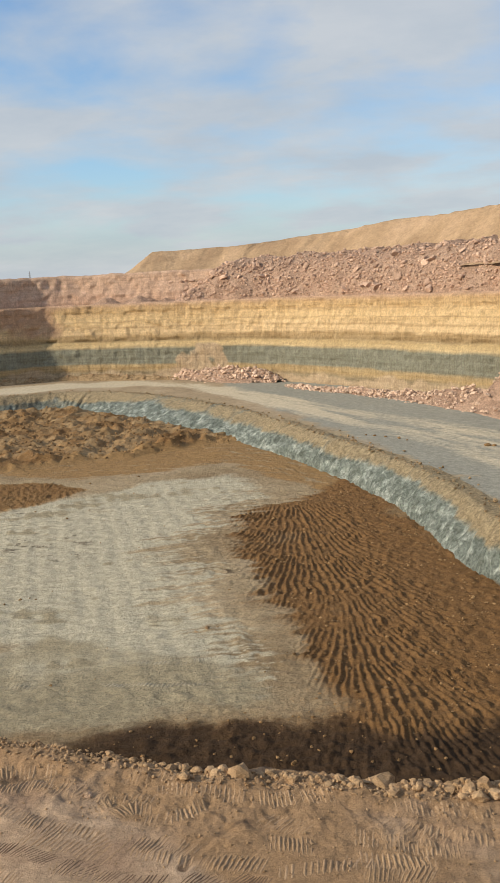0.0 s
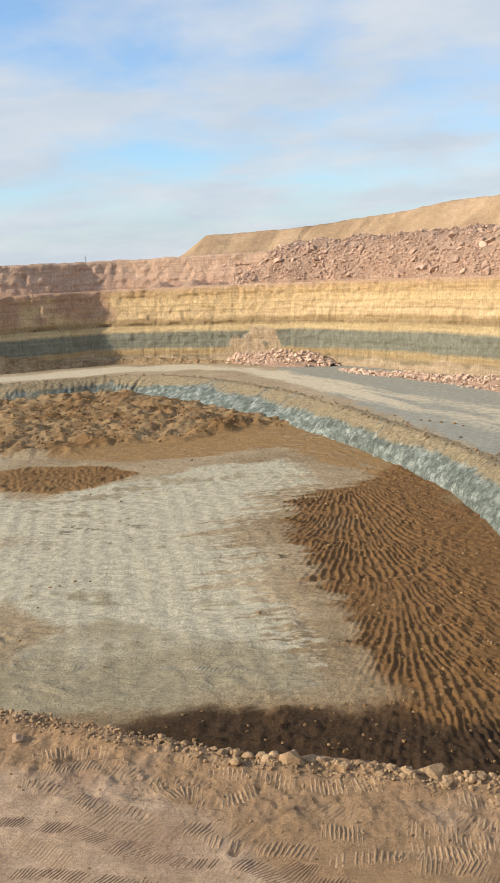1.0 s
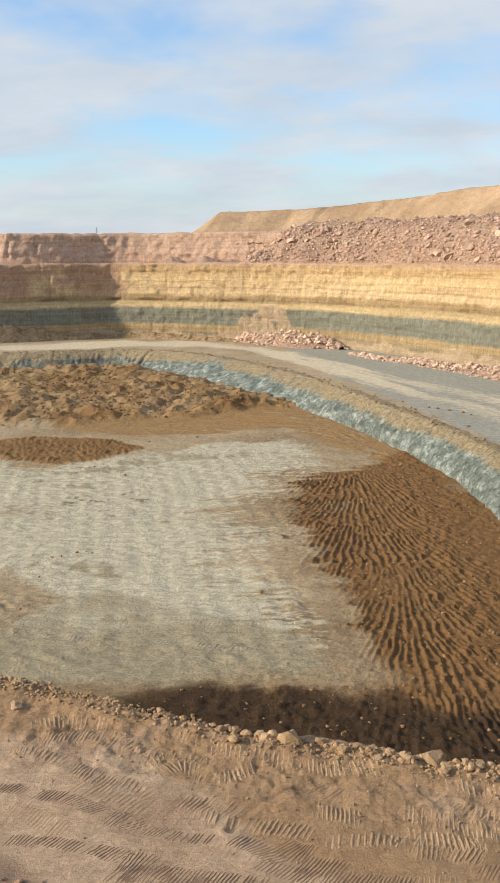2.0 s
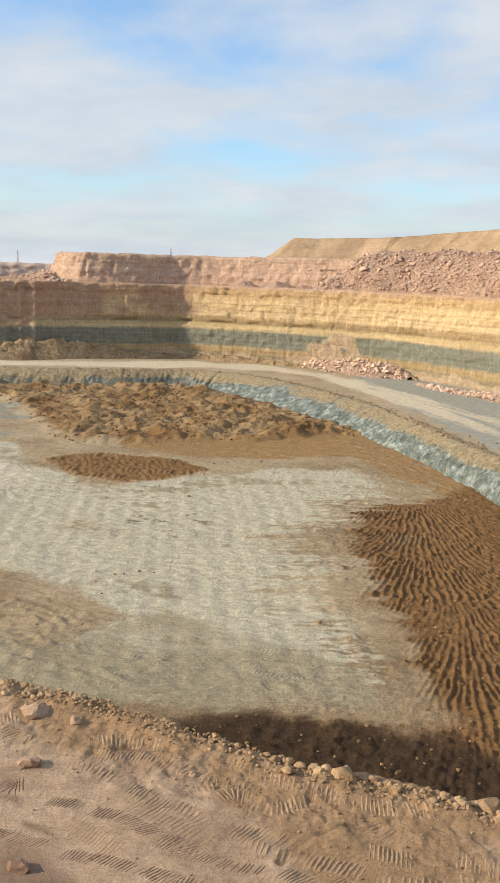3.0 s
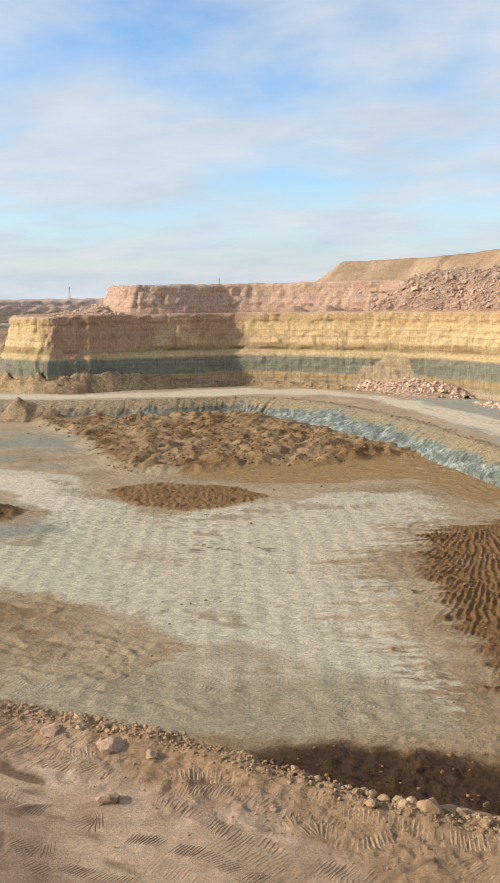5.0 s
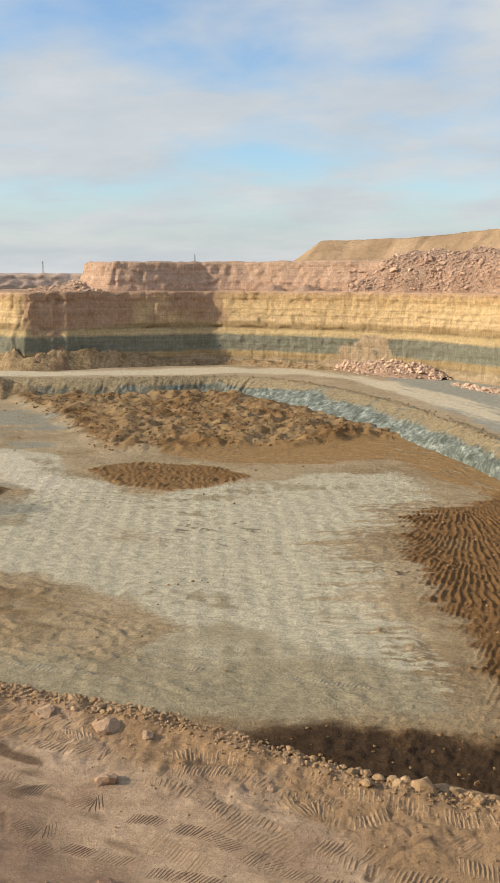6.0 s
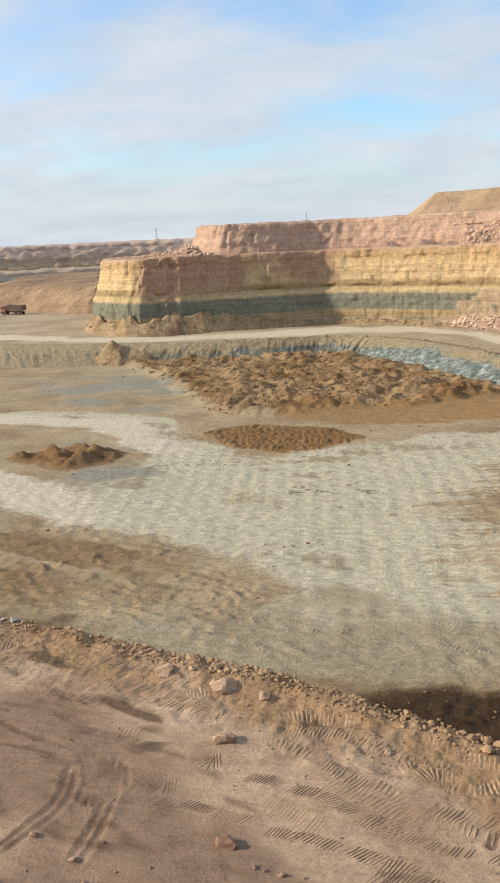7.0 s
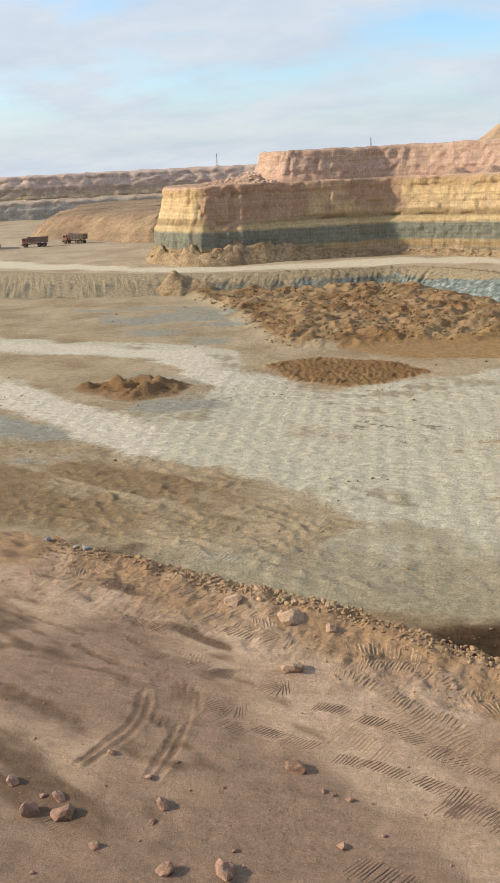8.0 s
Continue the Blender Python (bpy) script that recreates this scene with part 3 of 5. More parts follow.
def floor_fields(x, y):
    """Ground height and soil zones of the lower floor, with the bench's shade painted in."""
    wob = 1.1 * fbm(x, y, 5, 3, 41)
    streak = 1.7 * fbm(x * 0.13 + 0.03 * y, y * 1.1 - 0.24 * x, 0.95, 4, 40, 0.7)
    soft_rim = smooth(45, 41.5, y)
    brown = smooth(-1.6 - 1.6 * soft_rim, 1.6 + 1.6 * soft_rim, inside(P_BROWN, x, y) + 0.6 * wob + 0.6 * streak * smooth(9, 2, x) * (1 - 0.55 * soft_rim) * (0.35 + 0.65 * smooth(52, 60, y)))
    tan = smooth(-9.0, 0.0, inside(P_BROWN, x, y) + wob + 1.5 * streak)
    orange = smooth(-2.5, 1.5, inside(P_ORANGE, x, y) + wob)
    rough = smooth(-2.0, 2.0, inside(P_ROUGH, x, y) + wob)
    patch = smooth(-1.0, 0.8, inside(P_PATCH, x, y) + 0.6 * wob)
    pale = smooth(-2.2, 2.2, inside(P_PALE, x, y) + wob)
    grey = np.maximum(smooth(-2.5, 2.0, inside(P_GREY_A, x, y) + wob), smooth(-5, 4, inside(P_GREY_B, x, y) + 2 * wob))
    grey = np.maximum(grey, 0.8 * smooth(-4, 3, inside(P_WASH, x, y) + 2 * wob) * (1 - smooth(-1.5, 0.5, inside(P_HEAP, x, y) + 0.5 * wob)))
    heap = smooth(-0.6, 1.6, inside(P_HEAP, x, y) + 0.5 * wob)
    z = FLOOR + 0.12 * fbm(x, y, 14, 3, 42) + 0.03 * fbm(x, y, 1.2, 3, 43)
    # scraper ridges that fan out over the brown earth
    warp = 0.5 * fbm(x, y, 1.8, 3, 44) + 0.5 * fbm(x, y, 7, 2, 45)
    ridge = lambda p: (1 - np.abs(np.sin(p * math.pi / 1.0))) ** 1.1

    def fountain(ax, ay, pitch, bend):
        """Ridges that spring from a point and bend outwards, with new ones between them as they part."""
        u, v = x - ax + 0.35 * warp, np.clip(ay - y, 0, 60)
        g = 1.5 + 0.05 * v + bend * v * v
        raw = u / g
        grad = np.sqrt(1 + (raw * (0.05 + 2 * bend * v)) ** 2) / g
        level = np.log2(1 / (pitch * grad))
        low = np.floor(level)
        f = smooth(0.35, 0.65, level - low)
        return ridge(raw * 2 ** low) * (1 - f) + ridge(raw * 2 ** (low + 1)) * f

    sel = smooth(54.0, 57.0, y + 1.2 * np.clip(x - 5.8, 0, 9))
    broken = 0.85 + 0.45 * vnoise(x * 1.4, y * 0.9, 46) + 0.4 * vnoise(x * 4, y * 3, 47)
    bare = 1 - 0.85 * np.exp(-(((x - 3.9) / 2.3) ** 2 + ((y - 53.0) / 2.6) ** 2))
    calm = smooth(13.5, 8.5, x + 0.02 * (y - 40)) * 0.8 + 0.2
    corner = smooth(3.0, 5.5, x + 0.6 * (y - 41)) * 0.75 + 0.25
    amp = brown * corner * bare * calm * smooth(84, 79, y) * (0.165 - 0.015 * sel)
    z = z + amp * broken * (sel * fountain(3.9, 82.0, 0.50, 0.013) + (1 - sel) * fountain(5.8, 57.0, 0.45, 0.026)) + brown * 0.085 * fbm(x, y, 0.5, 3, 48, 0.6)
    z = z + patch * 0.22 * ridge(x * 1.2 + y * 0.6 + 1.5 * warp) * broken
    z = z + orange * (1 - rough) * 0.10 * ridge(np.hypot(x + 14, (y - 66) * 0.8) / 0.95 + 0.5 * warp) * smooth(-0.2, 0.6, fbm(x, y, 6, 2, 58) + 0.3)
    sweepmark = ridge((y + 0.10 * x + 0.012 * (x - 2) ** 2) / 0.9 + 1.3 * warp)
    z = z + tan * (1 - brown) * 0.12 * sweepmark * smooth(-0.3, 0.5, fbm(x * 0.3, y, 2.2, 3, 54)) * smooth(86, 76, y)
    z = z + brown * soft_rim * (1 - 0.7 * corner) * 0.16 * ridge((y - 0.12 * x) / 0.75 + 1.2 * warp) * broken
    # tumbled ground by the far bank, the small heap, wheel ruts on the pale pad
    z = z + rough * (0.35 + 0.75 * np.abs(fbm(x, y, 5.5, 4, 49, 0.6)) + 0.3 * fbm(x, y, 1.5, 3, 50))
    z = z + heap * (0.55 + 0.6 * fbm(x, y, 1.6, 4, 51, 0.6))
    quilt = np.sin((x * 0.97 + y * 0.22) * 2 * math.pi / 1.6 + 0.9 * warp) * (0.55 + 0.55 * np.sin((y * 0.97 - x * 0.22) * 2 * math.pi / 2.1 + 1.6 * warp))
    z = z + pale * 0.038 * quilt * smooth(105, 80, y)
    z = z + pale * 0.02 * smooth(0.1, 0.5, fbm(x, y * 0.25, 3.5, 2, 56)) * np.sin(y * 2 * math.pi / 0.75 + 2 * warp) - pale * 0.03 * smooth(0.35, 0.6, fbm(x, y, 0.9, 3, 57))
    rut = np.exp(-(((vnoise(x * 0.11 + 0.03 * y, y * 0.35, 52) * 3.0) % 1.0 - 0.5) / 0.12) ** 2)
    z = z + 0.05 * rut * (1 - brown) - 0.10 * (1 - pale) * (1 - brown) * (1 - rough) * np.abs(vnoise((x + 0.4 * y) * 0.25, (y - 0.4 * x) * 1.4, 53))
    # furrows on the tan ground below the bench
    near = y - np.interp(x, edge_x, edge_y)
    furrow = smooth(1.5, 4, near) * smooth(24, 14, near) * smooth(-7, -14, x) * (1 - pale)
    z = z + furrow * 0.2 * ridge((y + 0.28 * x + 0.004 * (x + 30) ** 2) / 1.5 + 1.3 * warp) * (0.7 + 0.5 * vnoise(x * 0.3, y * 0.6, 59)) + furrow * 0.05 * fbm(x, y, 0.8, 3, 60)
    # the ground banks up a little beneath the near bench on the left
    near = y - np.interp(x, edge_x, edge_y)
    z = z + 0.12 * smooth(9, 1.5, near) * smooth(-6, -16, x)
    zone = np.zeros((*x.shape, 4))
    zone[..., 0] = pale * (1 - tan * (0.3 + 0.6 * smooth(0.75, 0.25, sweepmark + 0.3 * fbm(x * 0.3, y, 2, 2, 90)))) * (1 - 0.8 * rough) * (1 - patch) * (0.85 + 0.25 * fbm(x, y, 7, 3, 61))
    zone[..., 1] = np.clip(np.maximum(np.maximum(np.maximum(brown, 0.55 * smooth(-4.5, 0.5, inside(P_BROWN, x, y) + 0.8 * wob + 0.6 * streak) * smooth(66, 56, y)) * (0.92 + 0.22 * fbm(x, y, 6, 3, 62) - 0.35 * smooth(10, 15, x) * smooth(50, 70, y)), patch * 0.55), np.maximum(rough * (0.42 + 0.26 * fbm(x, y, 4, 4, 63)), smooth(-2.0, 0.2, inside(P_HEAP, x, y) + 0.5 * wob) * 0.6)), 0, 1.2)
    zone[..., 2] = grey * (0.5 + 0.5 * fbm(x * 0.6, y * 1.3, 6, 4, 64))
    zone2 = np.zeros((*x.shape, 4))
    # dark moist earth by the bench, with some of its shadow painted in
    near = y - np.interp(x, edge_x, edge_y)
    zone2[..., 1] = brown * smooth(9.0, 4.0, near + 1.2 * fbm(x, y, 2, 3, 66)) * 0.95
    zone2[..., 2] = pale * (smooth(0.05, 0.75, fbm(x * 0.6, y, 6, 4, 67)) * 0.7 + 0.27 * np.clip(quilt, -1, 1) + 0.3 * fbm(x * 0.5, y * 1.5, 1.3, 3, 69)) * (1 - tan)
    scuff = smooth(0.5, 0.75, fbm(x * 0.7 + 0.1 * y, y * 0.8, 0.7, 4, 70, 0.62)) * smooth(-0.25, 0.35, fbm(x, y, 9, 2, 55))
    zone2[..., 1] = np.maximum(zone2[..., 1], 0.5 * scuff * (pale + 0.5 * tan) * smooth(100, 85, y))
    # shade along the foot of the bench, painted dark into the soil
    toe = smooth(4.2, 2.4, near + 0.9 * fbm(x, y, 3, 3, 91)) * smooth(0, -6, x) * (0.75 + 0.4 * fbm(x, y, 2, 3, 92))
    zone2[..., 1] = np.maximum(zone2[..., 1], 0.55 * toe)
    olive = smooth(-1.8, 1.5, inside(P_OLIVE, x, y) + wob)
    zone2[..., 2] = np.maximum(zone2[..., 2], olive * smooth(-36, -19, x + 2 * wob) * (1 - brown) * (0.75 + 0.3 * fbm(x * 0.5, y, 3, 3, 68)))
    zone2[..., 0] = np.maximum(np.maximum(np.maximum(orange * (1.08 - 0.6 * smooth(0.45, 0.8, ridge(np.hypot(x + 14, (y - 66) * 0.8) / 2.1 + 0.45 * warp)) * (1 - rough)), rough * 0.55), patch * 0.85), brown * smooth(9, 14, x) * 0.5) + 0.2 * orange * fbm(x + 0.8 * y, y * 3, 4, 3, 65)
    zone3 = np.zeros((*x.shape, 4))
    worn = near_paths(HAUL_WAYS, x, y) + 1.2 * fbm(x, y, 4, 3, 87)
    zone3[..., 0] = smooth(5.2, 1.2, worn) * smooth(-28, -40, x) * (0.8 + 0.3 * fbm(x * 0.5, y * 2, 3, 3, 88))
    zone3[..., 1] = smooth(-2, 3, inside(P_HUMP, x, y) + 1.5 * wob) * (0.45 + 0.3 * smooth(-26, -36, x) + 0.45 * fbm(x * 0.4 + 0.2 * y, y * 1.4 + 0.4 * x, 2.2, 4, 89))
    return z, zone, zone2, zone3


def build_floor():
    xs = np.concatenate([np.arange(-330, -125, 6.0), np.arange(-125, -60, 0.8), np.arange(-60, -40, 0.32), np.arange(-40, -17, 0.17), np.arange(-17, -5, 0.24), np.arange(-5, -2, 0.12), np.arange(-2, 12, 0.08), np.arange(12, 18, 0.12), np.arange(18, 20, 0.3), np.arange(20, 32.1, 0.6)])
    ys = np.concatenate([np.arange(22, 32, 1.0), np.arange(32, 88, 0.18), np.arange(88, 165, 0.34), np.arange(165, 185, 0.8)])
    x, y = np.meshgrid(xs, ys, indexing="ij")
    z, zone, zone2, zone3 = floor_fields(x, y)
    foot = np.array(FOOT, float)
    cx, cy = (x[:-1, :-1] + x[1:, 1:]) / 2, (y[:-1, :-1] + y[1:, 1:]) / 2
    outline = [tuple(p) for p in foot] + [(25, 0), (-330, 0)]
    keep = (inside(outline, cx, cy) > -2.5) & (cy > np.interp(cx, edge_x, edge_y) - 1.0)
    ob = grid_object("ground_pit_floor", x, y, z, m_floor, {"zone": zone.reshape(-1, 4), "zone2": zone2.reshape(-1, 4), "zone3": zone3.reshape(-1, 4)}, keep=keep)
    tagged(ob, "pit floor with a pale compacted pad and ridged dark brown earth", "ground", kind="structure")


build_floor()


# ---------------------------------------------------------------- the clay bank and the upper floor
def paired(a, b, step):
    """Two plan curves given point by point, sampled together at even steps of the first."""
    both, s = curve_points([(*p, *q) for p, q in zip(a, b)], 0.01 if step < 0.01 else step)
    return both[:, :2], both[:, 2:], s


def build_bank():
    lip, foot, s = paired(LIP, FOOT, 0.24)
    rows = 15
    fl = 0.5 * np.abs(fbm(s, s * 0, 1.0, 3, 71)) + 0.12 * fbm(s, s * 0, 0.6, 2, 72)
    slump = fbm(s, s * 0, 9, 3, 73)
    x, y, z, zone = [], [], [], []
    dark_part = smooth(-20, -40, lip[:, 0])
    out = normals_of(lip)
    for k in range(-4, rows + 1):
        q = max(0, k / (rows - 1.0)) if k >= 0 else 0
        if k < 0:   # turn-over onto the upper floor
            back = -k / 4 * 1.6
            px, py = lip[:, 0] + out[:, 0] * back, lip[:, 1] + out[:, 1] * back
            pz = np.full(len(s), DECK + 0.015 + (0.1 * (1 - back / 1.6)) * (1 + vnoise(s * 0.8, s * 0, 74)))
        else:
            h = q ** 1.15
            bulge = math.sin(min(q, 1) * math.pi)
            px = lip[:, 0] + (foot[:, 0] - lip[:, 0]) * q
            py = lip[:, 1] + (foot[:, 1] - lip[:, 1]) * q
            push = bulge * (fl * (1.3 - 0.9 * dark_part) + 0.35 * slump) * 0.8 + 0.22 * fbm(s, s * 0 + q * 2.5, 0.9, 3, 75) * bulge
            px, py = px - out[:, 0] * push, py - out[:, 1] * push
            pz = DECK + 0.12 - (DECK - FLOOR + 0.45) * h + 0.12 * bulge * fbm(s, s * 0 + q * 6, 0.8, 2, 76)
        x.append(px), y.append(py), z.append(pz)
        c = np.zeros((len(s), 4))
        lean = 0.32 + 0.12 * vnoise(s * 0.12, s * 0, 77)
        c[:, 0] = smooth(0.24, -0.16, q - lean) * (0.85 + 0.3 * fbm(s, s * 0 + q * 4, 2.4, 3, 78)) + smooth(-72, -88, lip[:, 0]) * 0.4 + dark_part * (0.5 + 0.28 * fbm(s, s * 0 + q * 3, 2, 3, 98))
        c[:, 1] = smooth(0.85, 1.05, q + 0.06 * vnoise(s * 0.7, s * 0, 79)) * 0.9
        c[:, 2] = (0.32 + 0.2 * dark_part) * smooth(0.25, 0.5, q) * (0.6 + 0.6 * vnoise(s * 0.9, s * 0 + q * 2, 80))
        zone.append(c)
    x, y, z = np.array(x).T, np.array(y).T, np.array(z).T
    zone = np.array(zone).transpose(1, 0, 2).reshape(-1, 4)
    ob = grid_object("ground_clay_bank", x, y, z, m_bank, {"zone": zone}, flip=True)
    tagged(ob, "blue-grey clay bank with a yellow top, scored by digger teeth", "bank", kind="structure")


build_bank()

OUTER = ((-330, 470), (-260, 470), (-200, 470), (-170, 450), (-140, 430), (-125, 400), (-110, 300), (-98, 200), (-80, 180), (-60, 186), (-45, 190), (-30, 192),
         (-14, 190), (0, 182), (10, 172), (18, 164), (30, 146), (42, 126), (48, 112), (54, 96), (60, 80), (66, 58), (70, 34), (72, 5))


def deck_height(x, y):
    return DECK + 0.10 * fbm(x, y, 12, 3, 81) + 0.03 * fbm(x, y, 1.5, 2, 82)


P_ROAD = ((-330, 215), (-200, 190), (-121, 166), (-90, 157.5), (-66, 157.5), (-49, 161.5), (-36, 166), (-23.6, 168), (-11.6, 159), (-4, 147), (5, 125), (12.5, 107), (20, 87), (26, 55), (30, 5), (46, 5), (41, 60), (34, 92), (25, 112), (15, 128), (6, 142), (-1, 154), (-9, 166), (-24, 180), (-40, 179), (-55, 172), (-70, 167.5), (-90, 168), (-121, 178), (-200, 208), (-330, 244))


def build_deck():
    lip, outer, s = paired(LIP, OUTER, 0.8)
    q = np.concatenate([np.linspace(0, 0.5, 50, endpoint=False), np.linspace(0.5, 1, 40)])
    x = lip[:, :1] + (outer[:, :1] - lip[:, :1]) * q
    y = lip[:, 1:] + (outer[:, 1:] - lip[:, 1:]) * q
    z = deck_height(x, y)
    zone = np.zeros((*x.shape, 4))
    d = inside(P_ROAD, x, y) + 1.2 * fbm(x, y, 8, 3, 83)
    zone[..., 0] = smooth(-3.0, 4.0, d) * (1 - 0.5 * smooth(0, 20, x)) * (0.72 + 0.5 * fbm((0.9 * x + 0.44 * y) * 1.6, (0.9 * y - 0.44 * x) * 0.16, 3, 4, 84, 0.65) * smooth(-20, 0, x) + 0.15)
    zone[..., 1] = smooth(-2, 8, x + 0.25 * (y - 130) + 2 * fbm(x, y, 6, 3, 85)) * 0.95
    lipd = np.hypot(x - lip[:, :1], y - lip[:, 1:])
    zone[..., 2] = smooth(6, 1.0, lipd + 2.5 * fbm(x, y, 3, 3, 86)) * 0.7
    ob = grid_object("ground_upper_floor", x, y, z, m_upper, {"zone": zone.reshape(-1, 4)})
    tagged(ob, "upper pit floor of grey-green clay with a pale haul road", "ground", kind="structure")


build_deck()


# ---------------------------------------------------------------- the walls of the pit
def sweep(name, plan, step, profile, material, label, category, rough_amp, seed, kind="structure", blocks=1.6, red_tint=None, chunky=1.0, smear=None, worn=0.0):
    """A wall swept along a plan curve. profile: (outward, height, roughness) from the toe to far behind."""
    c, s = curve_points(plan, step)
    out = normals_of(c)
    xs, ys, zs = [], [], []
    for back, h, amp in profile:
        layer = math.floor(h / 0.95 + 0.3)
        cell = np.floor(s / blocks + 0.37 * layer + 0.8 * vnoise(s * 0.2, s * 0 + layer, seed + 2))
        chunk = hash2(cell, cell * 0 + layer, seed + 3) - 0.5
        crack = np.exp(-(fbm(s, s * 0 + h * 0.10, 2.6, 2, seed + 4) / 0.06) ** 2)
        notch = 1.6 * math.exp(-((h - 9.9) / 0.24) ** 2) if smear else 0.0
        ledge = float(vnoise(np.array([layer * 0.77]), np.array([3.3]), seed + 6)[0])
        b = back + amp * rough_amp * (0.25 * fbm(s, s * 0 + h * 0.12, 9, 2, seed) + 0.3 * fbm(s, s * 0 + h * 0.9, 1.3, 4, seed + 5) + chunky * (0.55 * chunk * blocks / 1.6 + 0.45 * ledge) + 0.4 * crack + notch * smooth(0.05, 0.3, fbm(s, s * 0 + 3.7, 6, 3, seed + 12)))
        if worn and 1 < h < CREST:
            b = b + worn * smooth(-87, -80, c[:, 0]) * smooth(-56, -64, c[:, 0]) * (np.abs(fbm(s, s * 0 + h * 0.10, 6, 3, seed + 14, 0.55)) - 0.35)
        xs.append(c[:, 0] + out[:, 0] * b)
        ys.append(c[:, 1] + out[:, 1] * b)
        zs.append(h + amp * rough_amp * 0.35 * fbm(s, s * 0 + back * 0.5, 3.0, 3, seed + 9))
    x, y, z = np.array(xs).T, np.array(ys).T, np.array(zs).T
    attrs = None
    if red_tint:
        zone = np.zeros((*x.shape, 4))
        zone[..., 0] = red_tint(x, y, z)
        if smear:
            zone[..., 1] = smear(x, y, z)
        attrs = {"zone": zone.reshape(-1, 4)}
    ob = grid_object(name, x, y, z, material, attrs, flip=False)
    return tagged(ob, label, category, kind=kind)


def steps(a, b, n, amp):
    (b0, z0), (b1, z1) = a, b
    return [(b0 + (b1 - b0) * i / n, z0 + (z1 - z0) * i / n, amp) for i in range(n)]


lower = steps((0, 0.5), (0.6, 4.6), 8, 0.35) + steps((0.6, 4.6), (1.0, 8.7), 12, 0.45) + steps((1.0, 8.7), (1.9, 10.2), 5, 0.35) + steps((1.9, 10.2), (2.2, 11.2), 4, 0.5) + steps((2.2, 11.2), (3.6, CREST), 22, 0.6) + [(4.0, CREST + 0.15, 0.5), (5.5, CREST + 0.1, 0.3), (9, CREST, 0.2), (13, CREST - 1, 0)]
# reddish brown over the upper strata of the left block
sweep("wall_lower", TOE, 0.36, lower, m_wall, "lower pit wall of yellow, tan and grey-green strata", "pit wall", 1.0, 101, worn=1.2, smear=lambda x, y, z: 0.75 * smooth(1.1, 0.3, np.abs(x + 8.5) / (2.0 + 0.9 * np.clip(9.5 - z, 0, 9)) + 0.6 * fbm(x + 0.4 * z, z * 0.8, 2.4, 4, 115)) * smooth(9.8, 8.6, z) + 0.7 * smooth(4.4, 3.2, z + fbm(x, y, 4, 3, 117)), red_tint=lambda x, y, z: smooth(-32, -48, x + 4 * fbm(x, z, 6, 3, 111)) * smooth(9.5, 12, z) * smooth(-80, -75, x) * (0.72 + 0.4 * fbm(x, z, 4, 3, 112)) + 0.85 * smooth(-60, -66, x + 3 * fbm(x, z, 5, 3, 113)) * smooth(-80, -75, x) * smooth(6.5, 11.5, z + 2.2 * fbm(x, z * 0.3, 3, 3, 114)))

UPPER_TOE = ((-72, 300), (-76, 250), (-78, 215), (-77, 200), (-73.5, 193), (-69, 188), (-64, 185.2), (-58.5, 186.3), (-52, 189), (-41, 193.5), (-24, 190), (-6, 184), (6, 178), (20, 171), (34, 155), (47, 135), (59, 110), (68, 77), (74, 36), (78, -30))
upper = steps((0, CREST - 0.6), (0.8, CREST + 1.4), 5, 0.6) + steps((0.8, CREST + 1.4), (2.4, TOP), 16, 0.8) + [(3.0, TOP + 0.15, 0.5), (5, TOP, 0.4), (9, TOP - 0.2, 0.4), (16, TOP - 0.1, 0.3), (30, TOP - 0.3, 0.3), (38, TOP - 0.5, 0.2)]
sweep("wall_upper", UPPER_TOE, 0.45, upper, m_wall, "upper pit wall of pinkish weathered rock", "pit wall", 1.1, 131, blocks=2.2, chunky=0.45, red_tint=lambda x, y, z: 0 * x)

PLATEAU_RIM = ((-40, 330), (-38, 240), (-20, 222), (20, 205), (60, 170), (90, 120), (110, 40), (116, -30))
sweep("ground_plateau", PLATEAU_RIM, 4.0, [(-14, TOP - 0.9, 0.1), (0, TOP - 0.7, 0.2), (20, TOP - 0.4, 0.3), (60, TOP - 0.6, 0.3), (200, TOP - 1, 0), (2500, TOP - 6, 0)], m_plateau, "flat dry plateau above the pit", "ground", 1.0, 151)

FAR_TOE = ((-700, 60), (-520, 200), (-400, 300), (-300, 352), (-248, 372), (-200, 392), (-156, 405), (-100, 418), (-40, 430))
sweep("wall_far", FAR_TOE, 2.0, steps((0, 0), (4, 10.5), 12, 0.8) + [(7, 10.7, 0.6), (14, 10.9, 0.5)] + steps((14, 10.9), (19, 21.6), 12, 1.0) + [(21, 22.0, 0.8), (40, 22.2, 0.6), (200, 22.0, 0.3), (2200, 20, 0)], m_far, "far pit wall of pink and grey strata, haze put into its colours", "pit wall", 2.2, 171)


